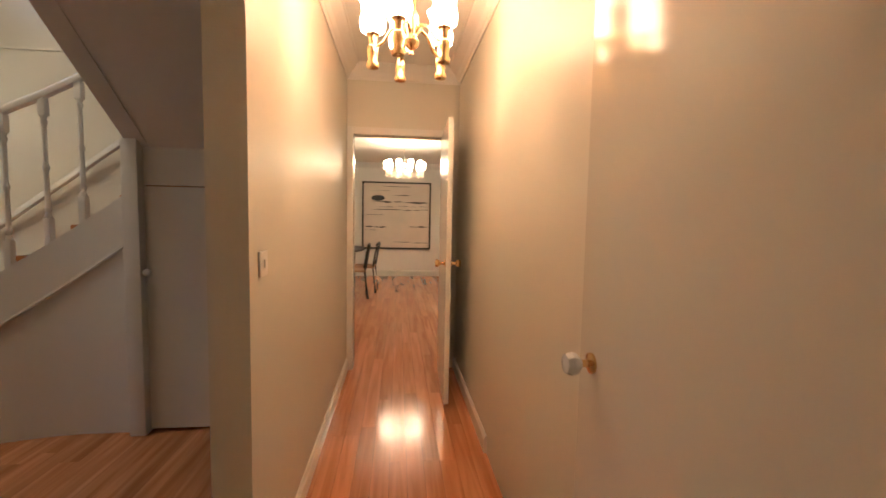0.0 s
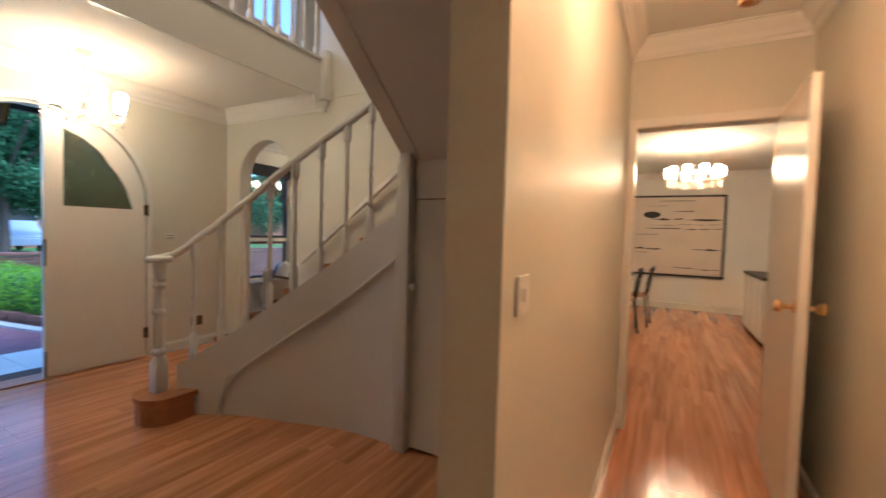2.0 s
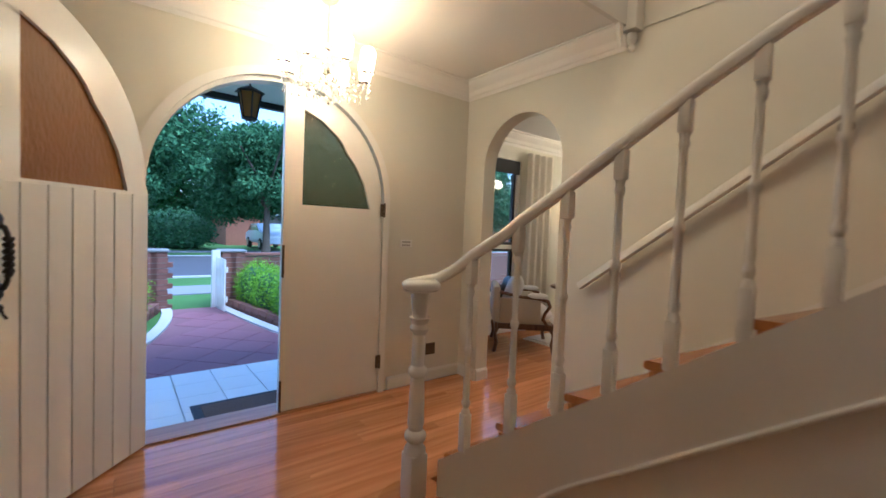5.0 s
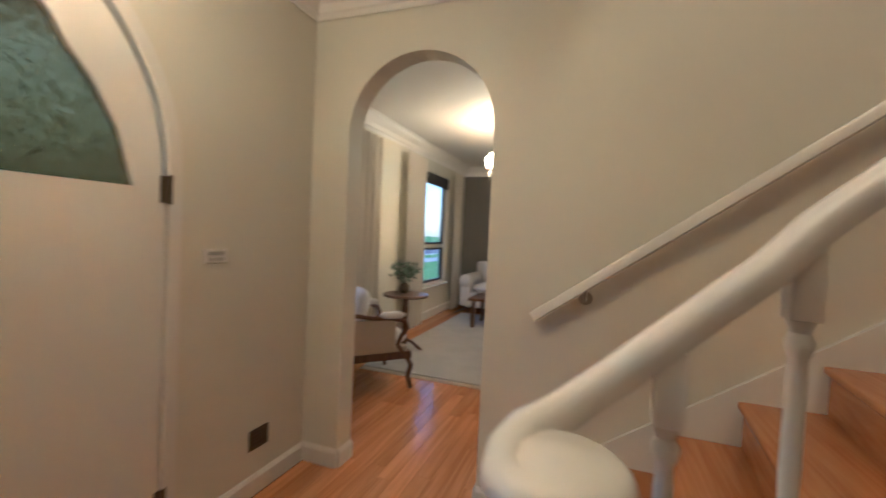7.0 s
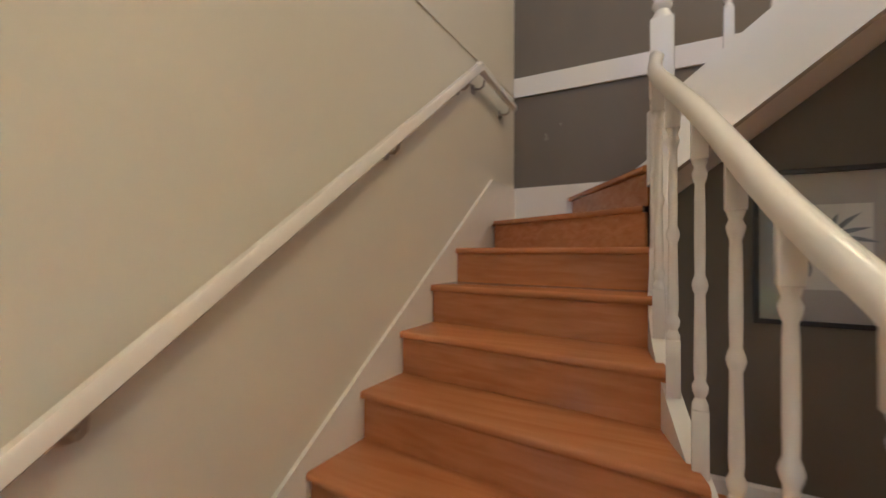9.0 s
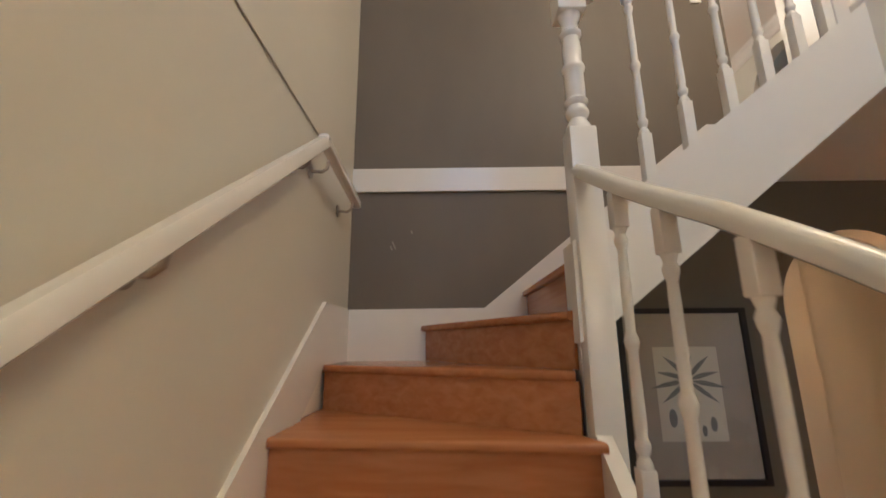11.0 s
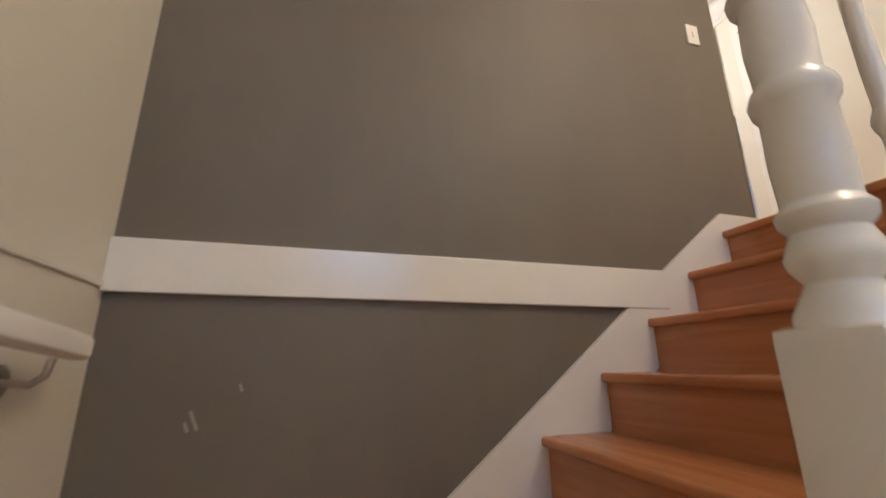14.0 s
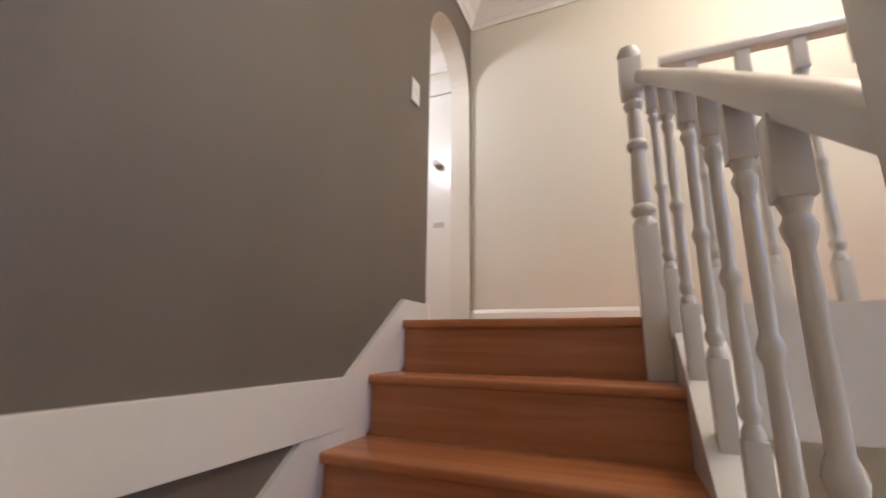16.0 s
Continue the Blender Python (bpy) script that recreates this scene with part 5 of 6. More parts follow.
dc = dining_chair((0.44, 7.98, 0), 86)
copy_thing(dc, pose(0.31, 7.40, 0, 0, 0, 97))
copy_thing(dc, pose(-0.25, 9.28, 0, 0, 0, 178))
dt = thing("dining_table", "black oval dining table on turned legs", "table", (-0.10, 8.05, 0))
bm = bmesh.new()
lathe(bm, [(0.0, 0.735), (0.53, 0.735), (0.56, 0.75), (0.55, 0.77), (0.0, 0.772)], 36, Matrix.Diagonal((1, 1.6, 1, 1)), cap=False)
part("tabletop", bm, BLACK, dt, smooth=True)
for x in (-0.3, 0.3):
    for y in (-0.55, 0.55):
        bm = bmesh.new()
        lathe(bm, [(0.02, 0), (0.03, 0.1), (0.025, 0.4), (0.04, 0.7), (0.04, 0.735)], 12, Matrix.Translation((x, y, 0)))
        part("leg", bm, BLACK, dt, smooth=True)
sb = thing("sideboard", "white sideboard with a black top in the dining room", "cabinet", (1.95, 7.3, 0))
part("body", B(0, 0.45, 0, 1.4, 0.06, 0.83, bevel=0.004), TRIM, sb)
part("top", B(-0.02, 0.47, -0.02, 1.42, 0.831, 0.87, bevel=0.004), BLACK, sb)
for i in range(3):
    part("door", B(-0.014, -0.001, 0.02 + 0.46 * i, 0.46 + 0.46 * i, 0.09, 0.81, bevel=0.003), TRIM, sb)
part("plinth", B(0.04, 0.43, 0.02, 1.38, 0, 0.059), DARKGAP, sb)

# ---- living room ----
RUG = mat("grey_rug_pile", (0.40, 0.39, 0.38), 0.95, var=0.2, scale=14, bump=0.6, fine=180)
rug = thing("area_rug", "pale grey patterned rug with a fringe", "rug", (-2.6, 7.0, 0.001))
part("rug_body", B(-1.55, 1.1, -1.45, 1.75, 0, 0.012, bevel=0.004), RUG, rug)
bm = bmesh.new()
for i in range(170):
    x = -1.54 + 0.0155 * i
    box(bm, x, x + 0.008, -1.52 - 0.01 * (i % 3), -1.451, 0.001, 0.006)
part("fringe", bm, mat("cream_fringe", (0.6, 0.56, 0.48), 0.95), rug)
LINEN = mat("white_linen", (0.66, 0.63, 0.60), 0.9, var=0.06, bump=0.3, fine=220)
PILLOW = mat("white_pillow", (0.78, 0.76, 0.75), 0.9, var=0.05, bump=0.3, fine=160)
WALNUT = wood("walnut", (0.07, 0.03, 0.016), (0.17, 0.08, 0.04), 0.35, "Z", 0.1, 0.1)


def cushion(bm, x, y, z, rx, ry, rz, m=None):
    n = 8
    vs = []
    g = bmesh.ops.create_uvsphere(bm, u_segments=16, v_segments=10, radius=1.0)["verts"]
    for v in g:
        c = v.co
        k = [math.copysign(abs(q) ** 0.45, q) for q in c]
        v.co = Vector((k[0] * rx, k[1] * ry, c.z * rz * (1 - 0.5 * max(abs(k[0]), abs(k[1])) ** 4) + 0.0))
    mm = Matrix.Translation((x, y, z)) @ (m or Matrix())
    bmesh.ops.transform(bm, matrix=mm, verts=g)
    return bm


def sofa(label, at, turn, w):
    ob = thing("sofa", label, "sofa", at, turn)
    part("base", B(-w / 2, w / 2, -0.42, 0.42, 0.12, 0.36, bevel=0.03), LINEN, ob, smooth=True)
    part("backrest", B(-w / 2, w / 2, -0.44, -0.22, 0.3, 0.86, bevel=0.06), LINEN, ob, smooth=True)
    for s in (-1, 1):
        bm = bmesh.new()
        box(bm, s * w / 2 - 0.09, s * w / 2 + 0.09, -0.42, 0.43, 0.14, 0.52, bevel=0.03)
        lathe(bm, [(0.10, -0.43), (0.115, -0.42), (0.115, 0.42), (0.10, 0.44)], 18, Matrix.Translation((s * w / 2, 0, 0.55)) @ pose(0, 0, 0, 90, 0, 0))
        part("arm", bm, LINEN, ob, smooth=True)
        for y in (-0.36, 0.36):
            bm = bmesh.new()
            lathe(bm, [(0.018, 0), (0.03, 0.12)], 10, Matrix.Translation((s * (w / 2 - 0.05), y, 0)))
            part("leg", bm, WALNUT, ob)
    n = 2
    for i in range(n):
        x = -w / 2 + 0.09 + (w - 0.18) * (i + 0.5) / n
        part("seat_cushion", cushion(bmesh.new(), x, 0.08, 0.44, (w - 0.2) / n / 2, 0.34, 0.11), LINEN, ob, smooth=True)
    for x in (-w / 2 + 0.35, w / 2 - 0.4):
        part("pillow", cushion(bmesh.new(), x, -0.12, 0.66, 0.23, 0.23, 0.10, pose(0, 0, 0, 72, 0, 0)), PILLOW, ob, smooth=True)
    return ob


sofa("white linen rolled-arm sofa with pillows by the taupe wall", (-3.1, 9.12, 0), 180, 2.0)
cof = thing("coffee_table", "dark wooden coffee table on the rug", "table", (-3.2, 8.02, 0.013))
part("tabletop", B(-0.55, 0.55, -0.32, 0.32, 0.38, 0.42, bevel=0.008), WALNUT, cof)
for x in (-0.48, 0.48):
    for y in (-0.26, 0.26):
        part("leg", B(x - 0.025, x + 0.025, y - 0.025, y + 0.025, 0, 0.38, bevel=0.004), WALNUT, cof)
me = leaves(np.random.default_rng(5), [(0, 0, 0.16, 0.13, 0.13, 0.08)], 200, 0.05, 0.3)
me.materials.append(DARKLEAF)
pp = thing("table_plant", "low leafy plant in a bowl on the coffee table", "plant", (-3.08, 8.0, 0.433))
o = new("foliage", me)
o.parent = pp
bm = bmesh.new()
lathe(bm, [(0.04, 0.0), (0.09, 0.05), (0.10, 0.09), (0.09, 0.09), (0.0, 0.06)], 18, cap=False)
part("bowl", bm, PLAST, pp, smooth=True)


def armchair(at, turn):
    ob = thing("armchair", "cream upholstered French armchair with carved walnut legs", "armchair", at, turn)
    TAN = mat("oatmeal_upholstery", (0.50, 0.43, 0.34), 0.9, var=0.06, bump=0.3, fine=200)
    part("seat_cushion", cushion(bmesh.new(), 0, 0.03, 0.41, 0.27, 0.30, 0.10), LINEN, ob, smooth=True)
    bm = bmesh.new()
    for a, b, c, d in ((-0.32, 0.32, 0.285, 0.315), (-0.32, 0.32, -0.33, -0.30), (-0.32, -0.29, -0.30, 0.285), (0.29, 0.32, -0.30, 0.285)):
        box(bm, a, b, c, d, 0.255, 0.32, bevel=0.008)
    part("seat_rail", bm, WALNUT, ob, "carved walnut seat rail", True)
    part("seat_base", B(-0.288, 0.288, -0.298, 0.283, 0.27, 0.36, bevel=0.015), TAN, ob, smooth=True)
    bm = bmesh.new()
    box(bm, -0.30, 0.30, -0.36, -0.28, 0.321, 0.72, bevel=0.035)
    part("backrest", bm, TAN, ob, smooth=True)
    for s in (-1, 1):
        x0, x1 = sorted((s * 0.285, s * 0.335))
        part("side_panel", B(x0, x1, -0.285, 0.16, 0.321, 0.60, bevel=0.02), TAN, ob, smooth=True)
        bm = bmesh.new()
        sweep(bm, [(s * 0.31, -0.29, 0.66), (s * 0.32, -0.05, 0.615), (s * 0.335, 0.12, 0.61), (s * 0.35, 0.23, 0.585), (s * 0.345, 0.255, 0.53), (s * 0.325, 0.21, 0.45), (s * 0.31, 0.19, 0.38), (s * 0.31, 0.24, 0.31)], ring(0.018, 8), up=(1, 0, 0))
        part("arm", bm, WALNUT, ob, "scrolled walnut arm", True)
        part("arm_pad", cushion(bmesh.new(), s * 0.345, 0.12, 0.64, 0.035, 0.11, 0.03), PILLOW, ob, smooth=True)
        for y, sg in ((-0.29, -1), (0.28, 1)):
            bm = bmesh.new()
            pts = [(s * 0.285, y, 0.27), (s * 0.315, y + sg * 0.035, 0.20), (s * 0.30, y + sg * 0.015, 0.10), (s * 0.315, y + sg * 0.035, 0.012)]
            sweep(bm, pts, ring(0.02, 8), up=(0, 1, 0))
            lathe(bm, [(0.018, 0.0), (0.025, 0.008), (0.018, 0.02)], 10, Matrix.Translation((s * 0.315, y + sg * 0.035, 0)))
            part("leg", bm, WALNUT, ob, "carved walnut cabriole leg", True)
    part("pillow", cushion(bmesh.new(), 0.04, -0.12, 0.64, 0.2, 0.2, 0.09, pose(0, 0, 0, 70, 0, 0)), PILLOW, ob, smooth=True)
    part("dark_pillow", cushion(bmesh.new(), -0.14, -0.16, 0.63, 0.17, 0.17, 0.07, pose(0, 0, 0, 72, 0, 18)), BLACK, ob, "black throw pillow", smooth=True)
    return ob


armchair((-3.95, 5.22, 0), -42)
stb = thing("side_table", "small dark oval side table by the curtains", "table", (-4.07, 6.30, 0))
bm = bmesh.new()
lathe(bm, [(0.0, 0.60), (0.25, 0.60), (0.26, 0.615), (0.25, 0.63), (0.0, 0.632)], 24, cap=False)
part("tabletop", bm, WALNUT, stb, smooth=True)
bm = bmesh.new()
lathe(bm, [(0.03, 0.05), (0.025, 0.3), (0.04, 0.45), (0.03, 0.60)], 12)
for i in range(3):
    a = math.tau * i / 3
    sweep(bm, [(0, 0, 0.12), (0.1 * math.cos(a), 0.1 * math.sin(a), 0.09), (0.22 * math.cos(a), 0.22 * math.sin(a), 0.012)], ring(0.015, 6))
part("pedestal", bm, WALNUT, stb, smooth=True)
vs = thing("vase_plant", "grey-green eucalyptus in a round vase on the side table", "plant", (-4.10, 6.32, 0.632))
bm = bmesh.new()
lathe(bm, [(0.03, 0.0), (0.06, 0.04), (0.055, 0.09), (0.03, 0.12), (0.026, 0.12), (0.0, 0.1)], 16, cap=False)
part("vase", bm, BRONZE, vs, smooth=True)
me = leaves(np.random.default_rng(6), [(0, 0, 0.26, 0.17, 0.17, 0.13)], 240, 0.03, 0.2)
me.materials.append(leaf_mat("eucalyptus_leaf", (0.08, 0.13, 0.10), (0.2, 0.26, 0.2)))
o = new("foliage", me)
o.parent = vs
lp = thing("living_painting", "framed brown and white abstract picture on the taupe wall", "painting", (-3.18, YF - 0.004, 1.32), 180)
part("canvas", B(-0.55, 0.55, 0, 0.02, 0, 0.85), mat("living_canvas", (0.55, 0.53, 0.5), 0.8, var=0.1), lp)
bm = bmesh.new()
prism(bm, [(-0.5, 0.05), (0.5, 0.05), (0.5, 0.38), (0.2, 0.5), (-0.1, 0.34), (-0.5, 0.2)], 0.0205, 0.0215, Matrix(((1, 0, 0, 0), (0, 0, 1, 0), (0, 1, 0, 0), (0, 0, 0, 1))))
part("painted_shape", bm, mat("brown_paint", (0.20, 0.13, 0.09), 0.8, var=0.25, scale=16), lp)
bm = bmesh.new()
for a in (-0.58, 0.55):
    box(bm, a, a + 0.03, 0, 0.03, -0.03, 0.88)
for a in (-0.03, 0.85):
    box(bm, -0.55, 0.55, 0, 0.029, a, a + 0.03)
part("picture_frame", bm, BLACK, lp)


def big_window(n, yc, w):
    ob = thing("window_%d" % n, "tall window in the living room, dark above a white middle rail", "window", (XW - 0.07, yc, 0.50), kind="structure")
    dark = mat("dark_window_frame", (0.035, 0.033, 0.035), 0.45)
    bm = bmesh.new()
    for a, b in ((-w / 2, -w / 2 + 0.05), (w / 2 - 0.05, w / 2)):
        box(bm, -0.05, 0.05, a, b, 0, 1.76)
    for a, b in ((0, 0.05), (0.60, 0.655), (1.71, 1.76)):
        box(bm, -0.045, 0.045, -w / 2 + 0.05, w / 2 - 0.05, a, b)
    part("window_frame", bm, TRIM, ob)
    for z0, z1, m in ((0.655, 1.71, 0.0), (0.05, 0.60, 0.0)):
        bm = bmesh.new()
        for a, b in ((-w / 2 + 0.05, -w / 2 + 0.085), (w / 2 - 0.085, w / 2 - 0.05)):
            box(bm, -0.025, 0.025, a, b, z0, z1)
        for a, b in ((z0, z0 + 0.035), (z1 - 0.035, z1)):
            box(bm, -0.024, 0.024, -w / 2 + 0.085, w / 2 - 0.085, a, b)
        sash = part("sash", bm, dark, ob, "dark metal sash")
        p = part("pane", B(-0.003, 0.003, -w / 2 + 0.08, w / 2 - 0.08, z0 + 0.03, z1 - 0.03), glass("window_glass"), sash)
        p.visible_shadow = False
    part("window_sill", B(0.05, 0.13, -w / 2 - 0.05, w / 2 + 0.05, -0.03, 0.005, bevel=0.005), TRIM, ob)
    part("roller_blind", B(0.055, 0.075, -w / 2 + 0.03, w / 2 - 0.03, 1.58, 1.75), mat("dark_blind", (0.03, 0.03, 0.035), 0.8), ob, "rolled dark blind")


big_window(1, 5.0, 1.40)
big_window(2, 8.14, 1.28)
CURT = mat("cream_curtain", (0.76, 0.71, 0.62), 0.9, var=0.05, bump=0.25, fine=200)


def curtain(y0, y1, seed):
    bm = bmesh.new()
    n, rows = 60, []
    rs = random.Random(seed)
    ph = rs.random() * 6
    for z in (0.03, 0.5, 1.0, 1.6, 2.1, 2.36):
        k = 1 - 0.25 * (z / 2.36)
        rows.append([bm.verts.new((XW + 0.125 + 0.026 * k * math.sin(i * 0.42 + ph + 0.25 * math.sin(z * 2 + i * 0.1)), y0 + (y1 - y0) * i / n, z)) for i in range(n + 1)])
    for a, b in zip(rows, rows[1:]):
        for i in range(n):
            bm.faces.new((a[i], a[i + 1], b[i + 1], b[i]))
    bmesh.ops.solidify(bm, geom=bm.faces[:], thickness=0.004)
    ob = new("curtain", mesh(bm, "curtain", CURT, True))
    tagged(ob, "cream pleated full-length curtain beside the window", "curtain", "living room curtains")


for i, (a, b) in enumerate(((5.70, 6.24), (6.86, 7.46), (8.80, 9.15))):
    curtain(a, b, i)

# ---- outside: porch, path, street ----
GZ = -0.14
GRASS = mat("lawn_grass", (0.07, 0.16, 0.03), 0.9, var=0.3, scale=3, bump=0.9, fine=60)
structure("ground", B(-220, XF - 0.165, -200, 200, GZ - 0.5, GZ - 0.02), GRASS, "green lawn running to the street", "ground")
structure("ground_house", B(XF - 0.165, 200, -200, 200, -0.9, -0.21), GRASS, "ground under and behind the house", "ground")
porch = structure("porch_floor", B(-4.92, XF - 0.165, -1.5, 4.03, GZ - 0.02, -0.052), mat("tile_grout", (0.45, 0.45, 0.45), 0.8), "tiled porch outside the street doors", "porch")
TILE = mat("porch_tile", (0.80, 0.81, 0.82), 0.35, var=0.05, bump=0.05, island=0.05)
tile_me = mesh(B(0.004, 0.296, 0.004, 0.296, 0, 0.012), "tile", TILE)
for i in range(4):
    for j in range(18):
        o = new("tile", tile_me)
        o.parent = porch
        o.location = (-4.93 + 0.295 * i, -1.45 + 0.3 * j, -0.052)
mt = thing("door_mat", "dark ribbed doormat on the porch tiles", "mat", (-3.96, 2.35, -0.0395))
part("mat_border", B(-0.16, 0.16, -0.45, 0.45, 0, 0.010, bevel=0.002), mat("rubber_edge", (0.035, 0.04, 0.05), 0.7, bump=0.9, fine=120), mt, "dark ribbed rubber border")
part("mat_body", B(-0.11, 0.11, -0.39, 0.39, 0.010, 0.016, bevel=0.002), mat("coir_mat", (0.13, 0.085, 0.065), 0.95, var=0.15, bump=0.9, fine=160), mt, "worn brown coir centre")
# porch roof and lantern
structure("porch_soffit", B(-5.35, XF - 0.165, -1.5, 4.03, 2.56, 2.66), CEIL, "pale porch soffit", "soffit")
structure("porch_fascia", B(-5.42, -5.35, -1.5, 4.03, 2.50, 2.72), BLACK, "dark porch gutter and fascia", "fascia")
ln = thing("porch_lantern", "black iron coach lantern hanging under the porch", "lantern", (-4.62, 2.37, 2.56))
bm = bmesh.new()
lathe(bm, [(0.05, 0.0), (0.05, -0.02), (0.008, -0.03), (0.008, -0.09), (0.11, -0.14), (0.125, -0.15), (0.11, -0.155)], 6)
part("lantern_cap", bm, IRON, ln)
for i in range(6):
    a = math.tau * i / 6
    bm = bmesh.new()
    sweep(bm, [(0.095 * math.cos(a), 0.095 * math.sin(a), -0.155), (0.06 * math.cos(a), 0.06 * math.sin(a), -0.36)], ring(0.007, 4))
    part("cage_bar", bm, IRON, ln)
bm = bmesh.new()
lathe(bm, [(0.066, -0.36), (0.066, -0.375), (0.02, -0.39)], 6)
part("lantern_base", bm, IRON, ln)
bm = bmesh.new()
lathe(bm, [(0.088, -0.156), (0.055, -0.359)], 6, cap=False)
part("lantern_glass", bm, AMBER, ln)
# the path
PAVE = mat("red_paver", (0.22, 0.092, 0.11), 0.65, var=0.12, scale=5, bump=0.25, fine=70, island=0.05)
south = lambda t: 2.10 - 1.2 * t ** 2
north = lambda t: 2.86 + 0.4 * t + 0.27 * t ** 2
bm = bmesh.new()
steps = [i / 16 for i in range(17)]
prism(bm, [(-8.6 + 3.66 * t, south(t)) for t in steps] + [(-8.6 + 3.66 * t, north(t)) for t in reversed(steps)], GZ - 0.02, GZ)
pathob = structure("pavement_path", bm, mat("path_joint", (0.21, 0.10, 0.11), 0.8), "dark red stamped concrete garden path", "path")
hd_ = 0.30
bm = bmesh.new()
prism(bm, [(-hd_ + 0.006, 0), (0, -hd_ + 0.006), (hd_ - 0.006, 0), (0, hd_ - 0.006)], 0, 0.004)
pv = mesh(bm, "paver", PAVE)
for i in range(-2, 16):
    for j in range(-2, 12):
        x, y = -8.6 + hd_ * i, 0.6 + 2 * hd_ * j + (hd_ if i % 2 else 0)
        t = (x + 8.6) / 3.66
        if 0.02 < t < 0.95 and south(t) + 0.22 < y < north(t) - 0.22:
            o = new("paver", pv)
            o.parent = pathob
            o.location = (x, y, GZ)
EDGE = mat("pale_concrete_edge", (0.48, 0.47, 0.46), 0.8, var=0.12)
for nm, fn in (("path_edge_south", south), ("path_edge_north", north)):
    bm = bmesh.new()
    sweep(bm, [(-8.6 + 3.65 * i / 16, fn(i / 16), GZ) for i in range(17)], [(-0.07, -0.01), (0.07, -0.01), (0.07, 0.03), (-0.07, 0.03)])
    structure(nm, bm, EDGE, "pale concrete path edging", "kerb")
# garden walls of brick
MORT = mat("mortar", (0.30, 0.27, 0.25), 0.9)
BRICKM = mat("brown_red_brick", (0.20, 0.09, 0.065), 0.8, var=0.2, bump=0.4, fine=60, island=0.2)
brick_me = mesh(B(-0.056, 0.056, 0.005, 0.225, 0.005, 0.081), "brick", BRICKM)


def garden_wall(name, label, x, y0, y1, h, pick):
    ob = thing(name, label, "garden wall", (x, y0, GZ - 0.02))
    part("wall_core", B(-0.05, 0.05, 0, y1 - y0, 0, h), MORT, ob)
    rest = bmesh.new()
    n = int(h / 0.086)
    for k in range(n):
        y = -0.115 if k % 2 else 0.0
        while y < y1 - y0 - 0.12:
            if pick(y0 + y) and y >= 0:
                o = new("brick", brick_me)
                o.parent = ob
                o.location = (0, y, 0.086 * k)
            elif y >= 0:
                box(rest, -0.056, 0.056, y + 0.005, y + 0.225, 0.086 * k + 0.005, 0.086 * k + 0.081)
            y += 0.23
    part("coping", B(-0.075, 0.075, -0.01, y1 - y0, h, h + 0.05, bevel=0.006), BRICKM, ob)
    if len(rest.faces):
        o = part("bricks_far", rest, BRICKM, ob)
        o["kind"] = "stuff"
    else:
        rest.free()
    return ob


garden_wall("garden_wall", "brown brick front garden wall beside the gate", -8.75, 2.88, 12.0, 0.88, lambda y: y < 5.0)
garden_wall("garden_wall", "brown brick front garden wall on the lawn side", -8.75, -7.0, 2.12, 0.88, lambda y: y > -0.8)
for y in (2.88, 1.75):
    ob = thing("gate_pier", "brown brick gate pier, its flat cap greyed for reflected sky", "gate pier", (-8.75, y, GZ - 0.02))
    part("pier_core", B(-0.17, 0.17, 0.01, 0.36, 0, 0.95), MORT, ob)
    for k in range(11):
        for yy in (0.0, 0.137):
            for x in (-0.12, 0.12):
                o = new("brick", brick_me)
                o.parent = ob
                o.location = (x * 1.0, yy + (0.008 if k % 2 else 0.0), 0.086 * k)
    # The cap's grey stands in for sky reflecting off the wet coping.
    part("pier_cap", B(-0.2, 0.2, -0.02, 0.39, 0.951, 0.985, bevel=0.01), mat("sky_grey_cap", (0.30, 0.29, 0.29), 0.35, var=0.15), ob, "flat cap with the sky's reflection put into its grey")
# low planter walls beside the path
for nm, y, yy in (("planter_north", 3.0, 3.6), ("planter_south", 1.95, 0.95)):
    ob = thing("planter_edge", "low brown brick edging of the garden bed", "garden edging", (-8.6, y, GZ - 0.02))
    for k in range(14):
        for c in range(2):
            o = new("brick", brick_me)
            o.parent = ob
            t = k / 14
            dy = (yy - y) * t * 1.0
            o.matrix_local = pose(0.1 + 0.235 * k + 0.06 * c, dy, 0.086 * c, 0, 0, -90 + math.degrees(math.atan2(yy - y, 3.3)))
gp = thing("gate", "open white timber picket gate at the garden wall", "gate", (-8.62, 2.80, GZ))
part("gate_post", B(-0.06, 0.06, -0.06, 0.06, -0.02, 0.96, bevel=0.008), TRIM, gp)
for i in range(6):
    part("picket", B(0.10 + 0.12 * i, 0.18 + 0.12 * i, -0.012, 0.012, 0.06, 0.86, bevel=0.004), TRIM, gp)
for z in (0.2, 0.66):
    part("gate_rail", B(0.06, 0.80, 0.013, 0.04, z, z + 0.08), TRIM, gp)
for i, (x, y, r, h) in enumerate(((-8.2, 3.38, 0.34, 0.80), (-7.55, 3.47, 0.33, 0.76), (-6.9, 3.58, 0.33, 0.74), (-6.3, 3.86, 0.34, 0.70), (-7.6, 1.35, 0.45, 0.85), (-6.9, 1.0, 0.48, 0.75), (-6.2, 0.65, 0.45, 0.7))):
    shrub("rounded bright green clipped bush beside the path", (x, y, GZ - 0.02), r, r, h, i + 20)
shrub("grey-green strappy garden plant beside the path", (-5.7, 0.65, GZ - 0.02), 0.4, 0.4, 0.5, 40, DARKLEAF, 500, 0.12, "garden_plant")
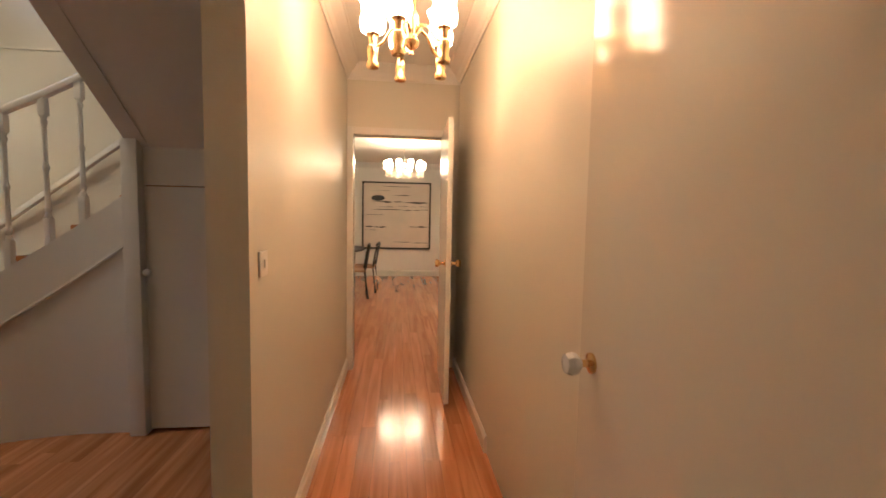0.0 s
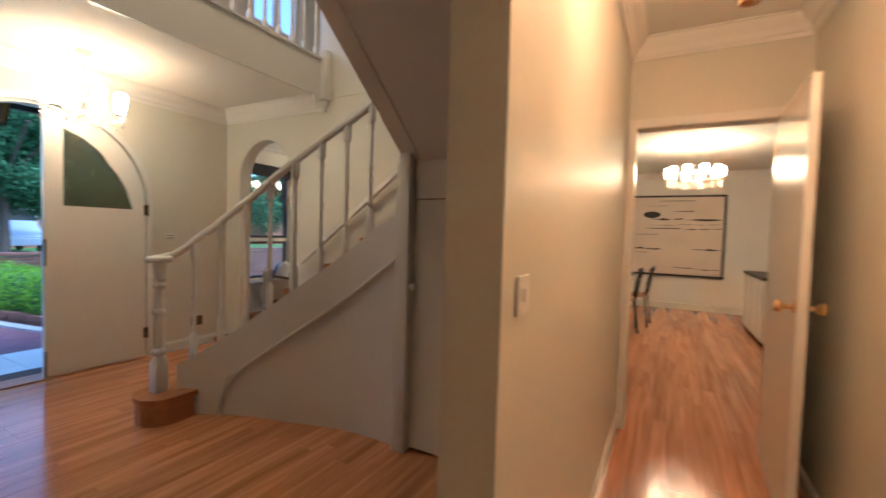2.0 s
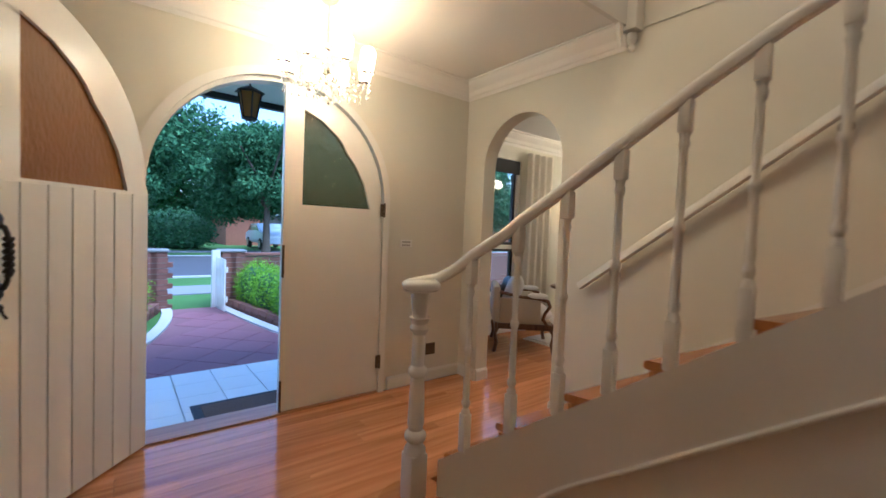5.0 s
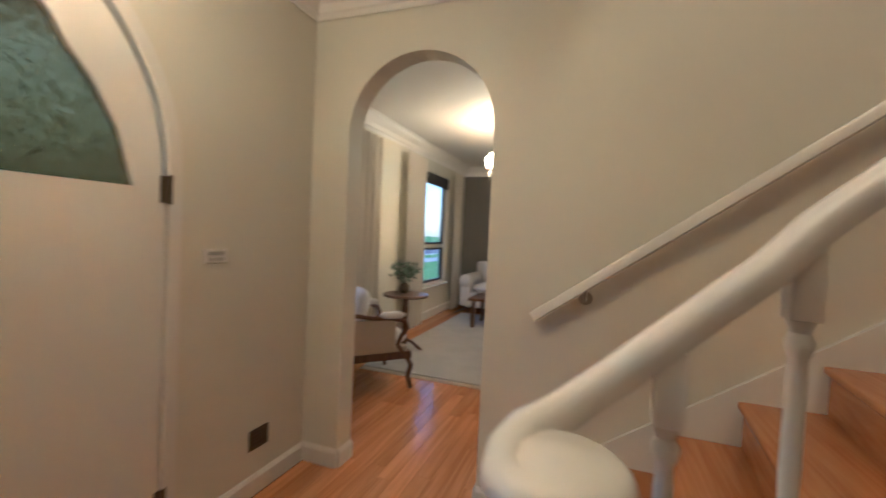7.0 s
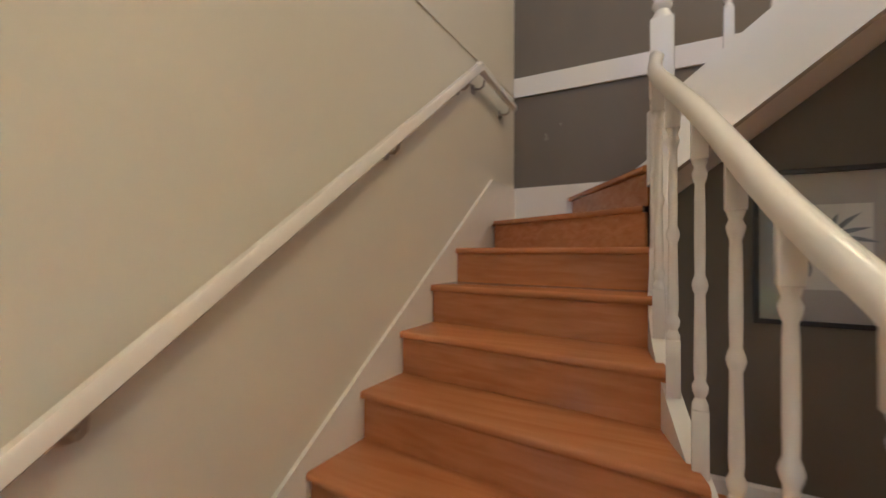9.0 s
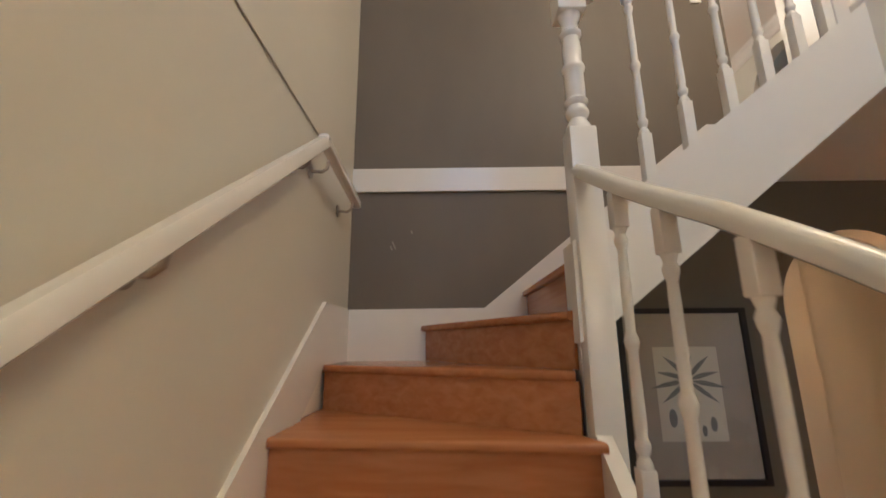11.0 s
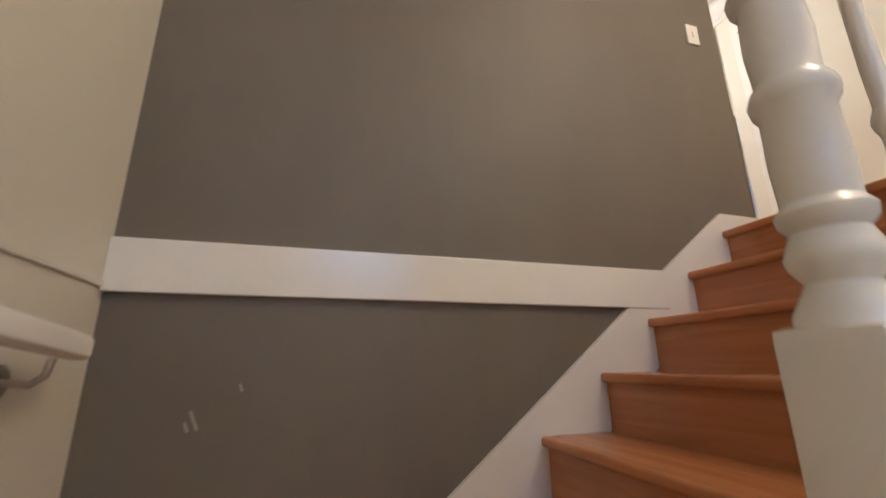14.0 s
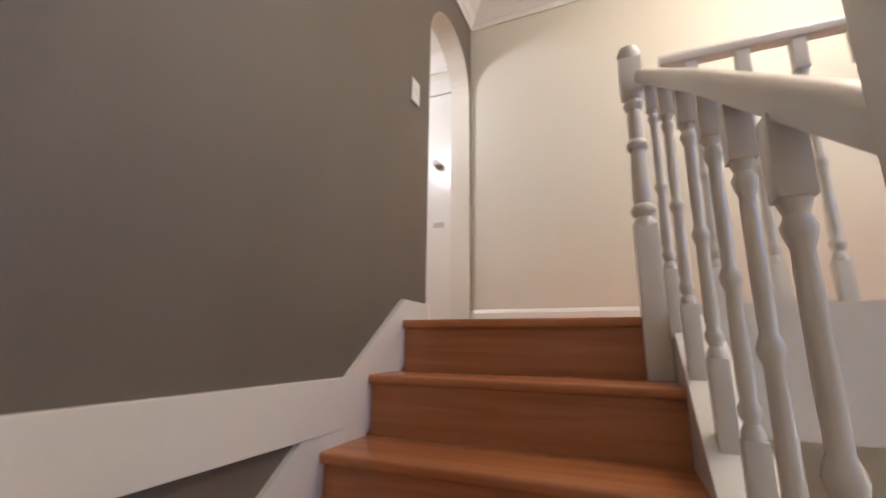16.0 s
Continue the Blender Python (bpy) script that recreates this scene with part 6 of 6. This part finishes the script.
for i, y in enumerate((-5.5, -2.0, 1.2, 4.0)):
    shrub("dense dark green garden shrub before the far fence", (-26.6 + 0.3 * (i % 2), y, GZ - 0.02), 1.5, 1.7, 2.0 + 0.3 * (i % 3), 60 + i, TREELEAF, 5000, 0.09, "garden_shrub")
# street
structure("pavement_footpath", B(-11.4, -10.2, -80, 80, GZ - 0.02, GZ + 0.0), mat("concrete_footpath", (0.24, 0.24, 0.25), 0.85, var=0.1), "pale concrete footpath", "pavement")
structure("road", B(-20.5, -13.2, -120, 120, GZ - 0.1, GZ - 0.01), mat("asphalt", (0.085, 0.085, 0.095), 0.85, var=0.12, bump=0.5), "grey asphalt street", "road")
for i, (a, b) in enumerate(((-13.2, -13.05), (-20.65, -20.5))):
    structure("kerb_%d" % (i + 1), B(a, b, -120, 120, GZ - 0.05, GZ + 0.02), EDGE, "pale concrete kerb", "kerb")
structure("pavement_far", B(-24.0, -22.8, -80, 80, GZ - 0.02, GZ + 0.0), mat("concrete_footpath", (0.34, 0.34, 0.35), 0.85), "pale footpath across the street", "pavement")


def house(label, at, w, d, h, wallm, roofm):
    ob = thing("house", label, "house", at, group="houses across the street")
    part("wall", B(-d, 0, 0, w, -0.1, h), wallm, ob)
    bm = bmesh.new()
    a = [bm.verts.new(p) for p in ((-d - 0.4, -0.4, h), (0.4, -0.4, h), (0.4, w + 0.4, h), (-d - 0.4, w + 0.4, h), (-d / 2, w * 0.25, h + 1.8), (-d / 2, w * 0.75, h + 1.8))]
    for q in ((0, 1, 4), (1, 2, 5, 4), (2, 3, 5), (3, 0, 4, 5), (3, 2, 1, 0)):
        bm.faces.new([a[i] for i in q])
    part("roof", bm, roofm, ob)
    for i in range(3):
        y = w * (0.15 + 0.3 * i)
        win = part("window", B(0.0, 0.05, y, y + 1.4, 0.9, 2.1), TRIM, ob)
        part("pane", B(0.051, 0.06, y + 0.08, y + 1.32, 0.98, 2.02), mat("dark_pane", (0.03, 0.04, 0.05), 0.1), win)
    return ob


ROOF = mat("brown_roof_tile", (0.10, 0.075, 0.07), 0.8, var=0.2, scale=20)
OB = mat("orange_brick_far", (0.34, 0.14, 0.08), 0.85, var=0.15, scale=30)
house("orange brick bungalow across the street", (-30, 6.9, GZ), 16, 9, 2.3, OB, ROOF)
house("grey rendered bungalow across the street", (-31, -22, GZ), 15, 9, 2.7, mat("grey_render", (0.35, 0.35, 0.36), 0.9), ROOF)
fence = thing("paling_fence", "weathered grey paling fence across the street", "fence", (-27.5, -12, GZ))
for i in range(110):
    part("paling", B(0, 0.02, 0.15 * i, 0.15 * i + 0.14, -0.05, 1.6 + 0.03 * math.sin(i * 2.3)), mat("grey_paling", (0.20, 0.17, 0.15), 0.9, var=0.2, island=0.15), fence)


def car(at, turn):
    ob = thing("parked_car", "white hatchback parked across the street", "car", at, turn)
    bm = bmesh.new()
    prof = [(-2.0, 0.35), (-2.05, 0.75), (-1.9, 0.95), (-1.5, 1.0), (-1.0, 1.42), (0.5, 1.46), (1.15, 1.05), (1.9, 0.92), (2.1, 0.7), (2.1, 0.35)]
    prism(bm, prof, -0.82, 0.82, Matrix(((1, 0, 0, 0), (0, 0, 1, 0), (0, 1, 0, 0), (0, 0, 0, 1))))
    bmesh.ops.bevel(bm, geom=bm.edges[:], offset=0.06, segments=2, affect="EDGES")
    part("body", bm, mat("car_paint", (0.6, 0.65, 0.72), 0.25, coat=0.5), ob, smooth=True)
    for s in (-1, 1):
        bm = bmesh.new()
        prism(bm, [(-1.42, 1.02), (-0.95, 1.36), (0.45, 1.40), (1.0, 1.05)], s * 0.825, s * 0.83, Matrix(((1, 0, 0, 0), (0, 0, 1, 0), (0, 1, 0, 0), (0, 0, 0, 1))))
        part("side_window", bm, mat("dark_pane", (0.03, 0.04, 0.05), 0.1), ob)
        for x in (-1.3, 1.3):
            bm = bmesh.new()
            lathe(bm, [(0.2, -0.1), (0.31, -0.09), (0.32, 0.0), (0.31, 0.09), (0.2, 0.1)], 20, Matrix.Translation((x, s * 0.76, 0.32)) @ pose(0, 0, 0, 90, 0, 0))
            wh = part("wheel", bm, mat("tyre", (0.02, 0.02, 0.02), 0.8), ob, smooth=True)
            bm = bmesh.new()
            lathe(bm, [(0.0, 0.0), (0.19, 0.0), (0.2, 0.012)], 16, Matrix.Translation((x, s * 0.865, 0.32)) @ pose(0, 0, 0, -90 * s, 0, 0), cap=False)
            part("rim", bm, STEEL, wh)
    return ob


car((-26.3, 8.5, GZ), 0)
tree("large dark green street tree across the road", (-22.4, 7.3, GZ), 7.0, 3.3, 16000, 0.13, 1)
tree("large spreading green street tree beside the road", (-20.8, 1.6, GZ), 7.6, 3.8, 18000, 0.13, 2)
tree("spreading green tree near the footpath", (-12.3, -5.4, GZ), 6.0, 2.9, 7000, 0.12, 3)
tree("tall green tree behind the far houses", (-42, 14, GZ), 11, 5.5, 7000, 0.26, 4)
tree("tall green tree behind the far fence", (-38, -1, GZ), 10, 6, 8000, 0.26, 5)
tree("leafy street tree beside the road", (-21.5, 15.5, GZ), 7.5, 3.5, 7000, 0.14, 6)
tree("tall green tree behind the far fence", (-35, 4.5, GZ), 8.5, 4.5, 7000, 0.24, 7)
tree("tall green tree behind the far fence", (-37, 10, GZ), 9.5, 5.0, 7000, 0.26, 8)
tree("leafy street tree beside the road", (-22, 21.5, GZ), 6.5, 3.4, 7000, 0.15, 9)
tree("tall green tree behind the far houses", (-33, 30, GZ), 9.0, 5.0, 6000, 0.26, 10)
house("orange brick bungalow beyond the street trees", (-31, 26.5, GZ), 15, 9, 2.5, OB, ROOF)
wire = thing("power_line", "thin black power line above the street", "cable", (-13.5, 0, 6.3))
bm = bmesh.new()
sweep(bm, [(0, y, 0.0004 * y * y) for y in range(-60, 61, 10)], ring(0.018, 5))
part("cable", bm, IRON, wire)
for y in (-60, 60):
    bm = bmesh.new()
    lathe(bm, [(0.15, -6.5), (0.11, 1.9)], 10, Matrix.Translation((0, y, 0)))
    part("pole", bm, BARK, wire)
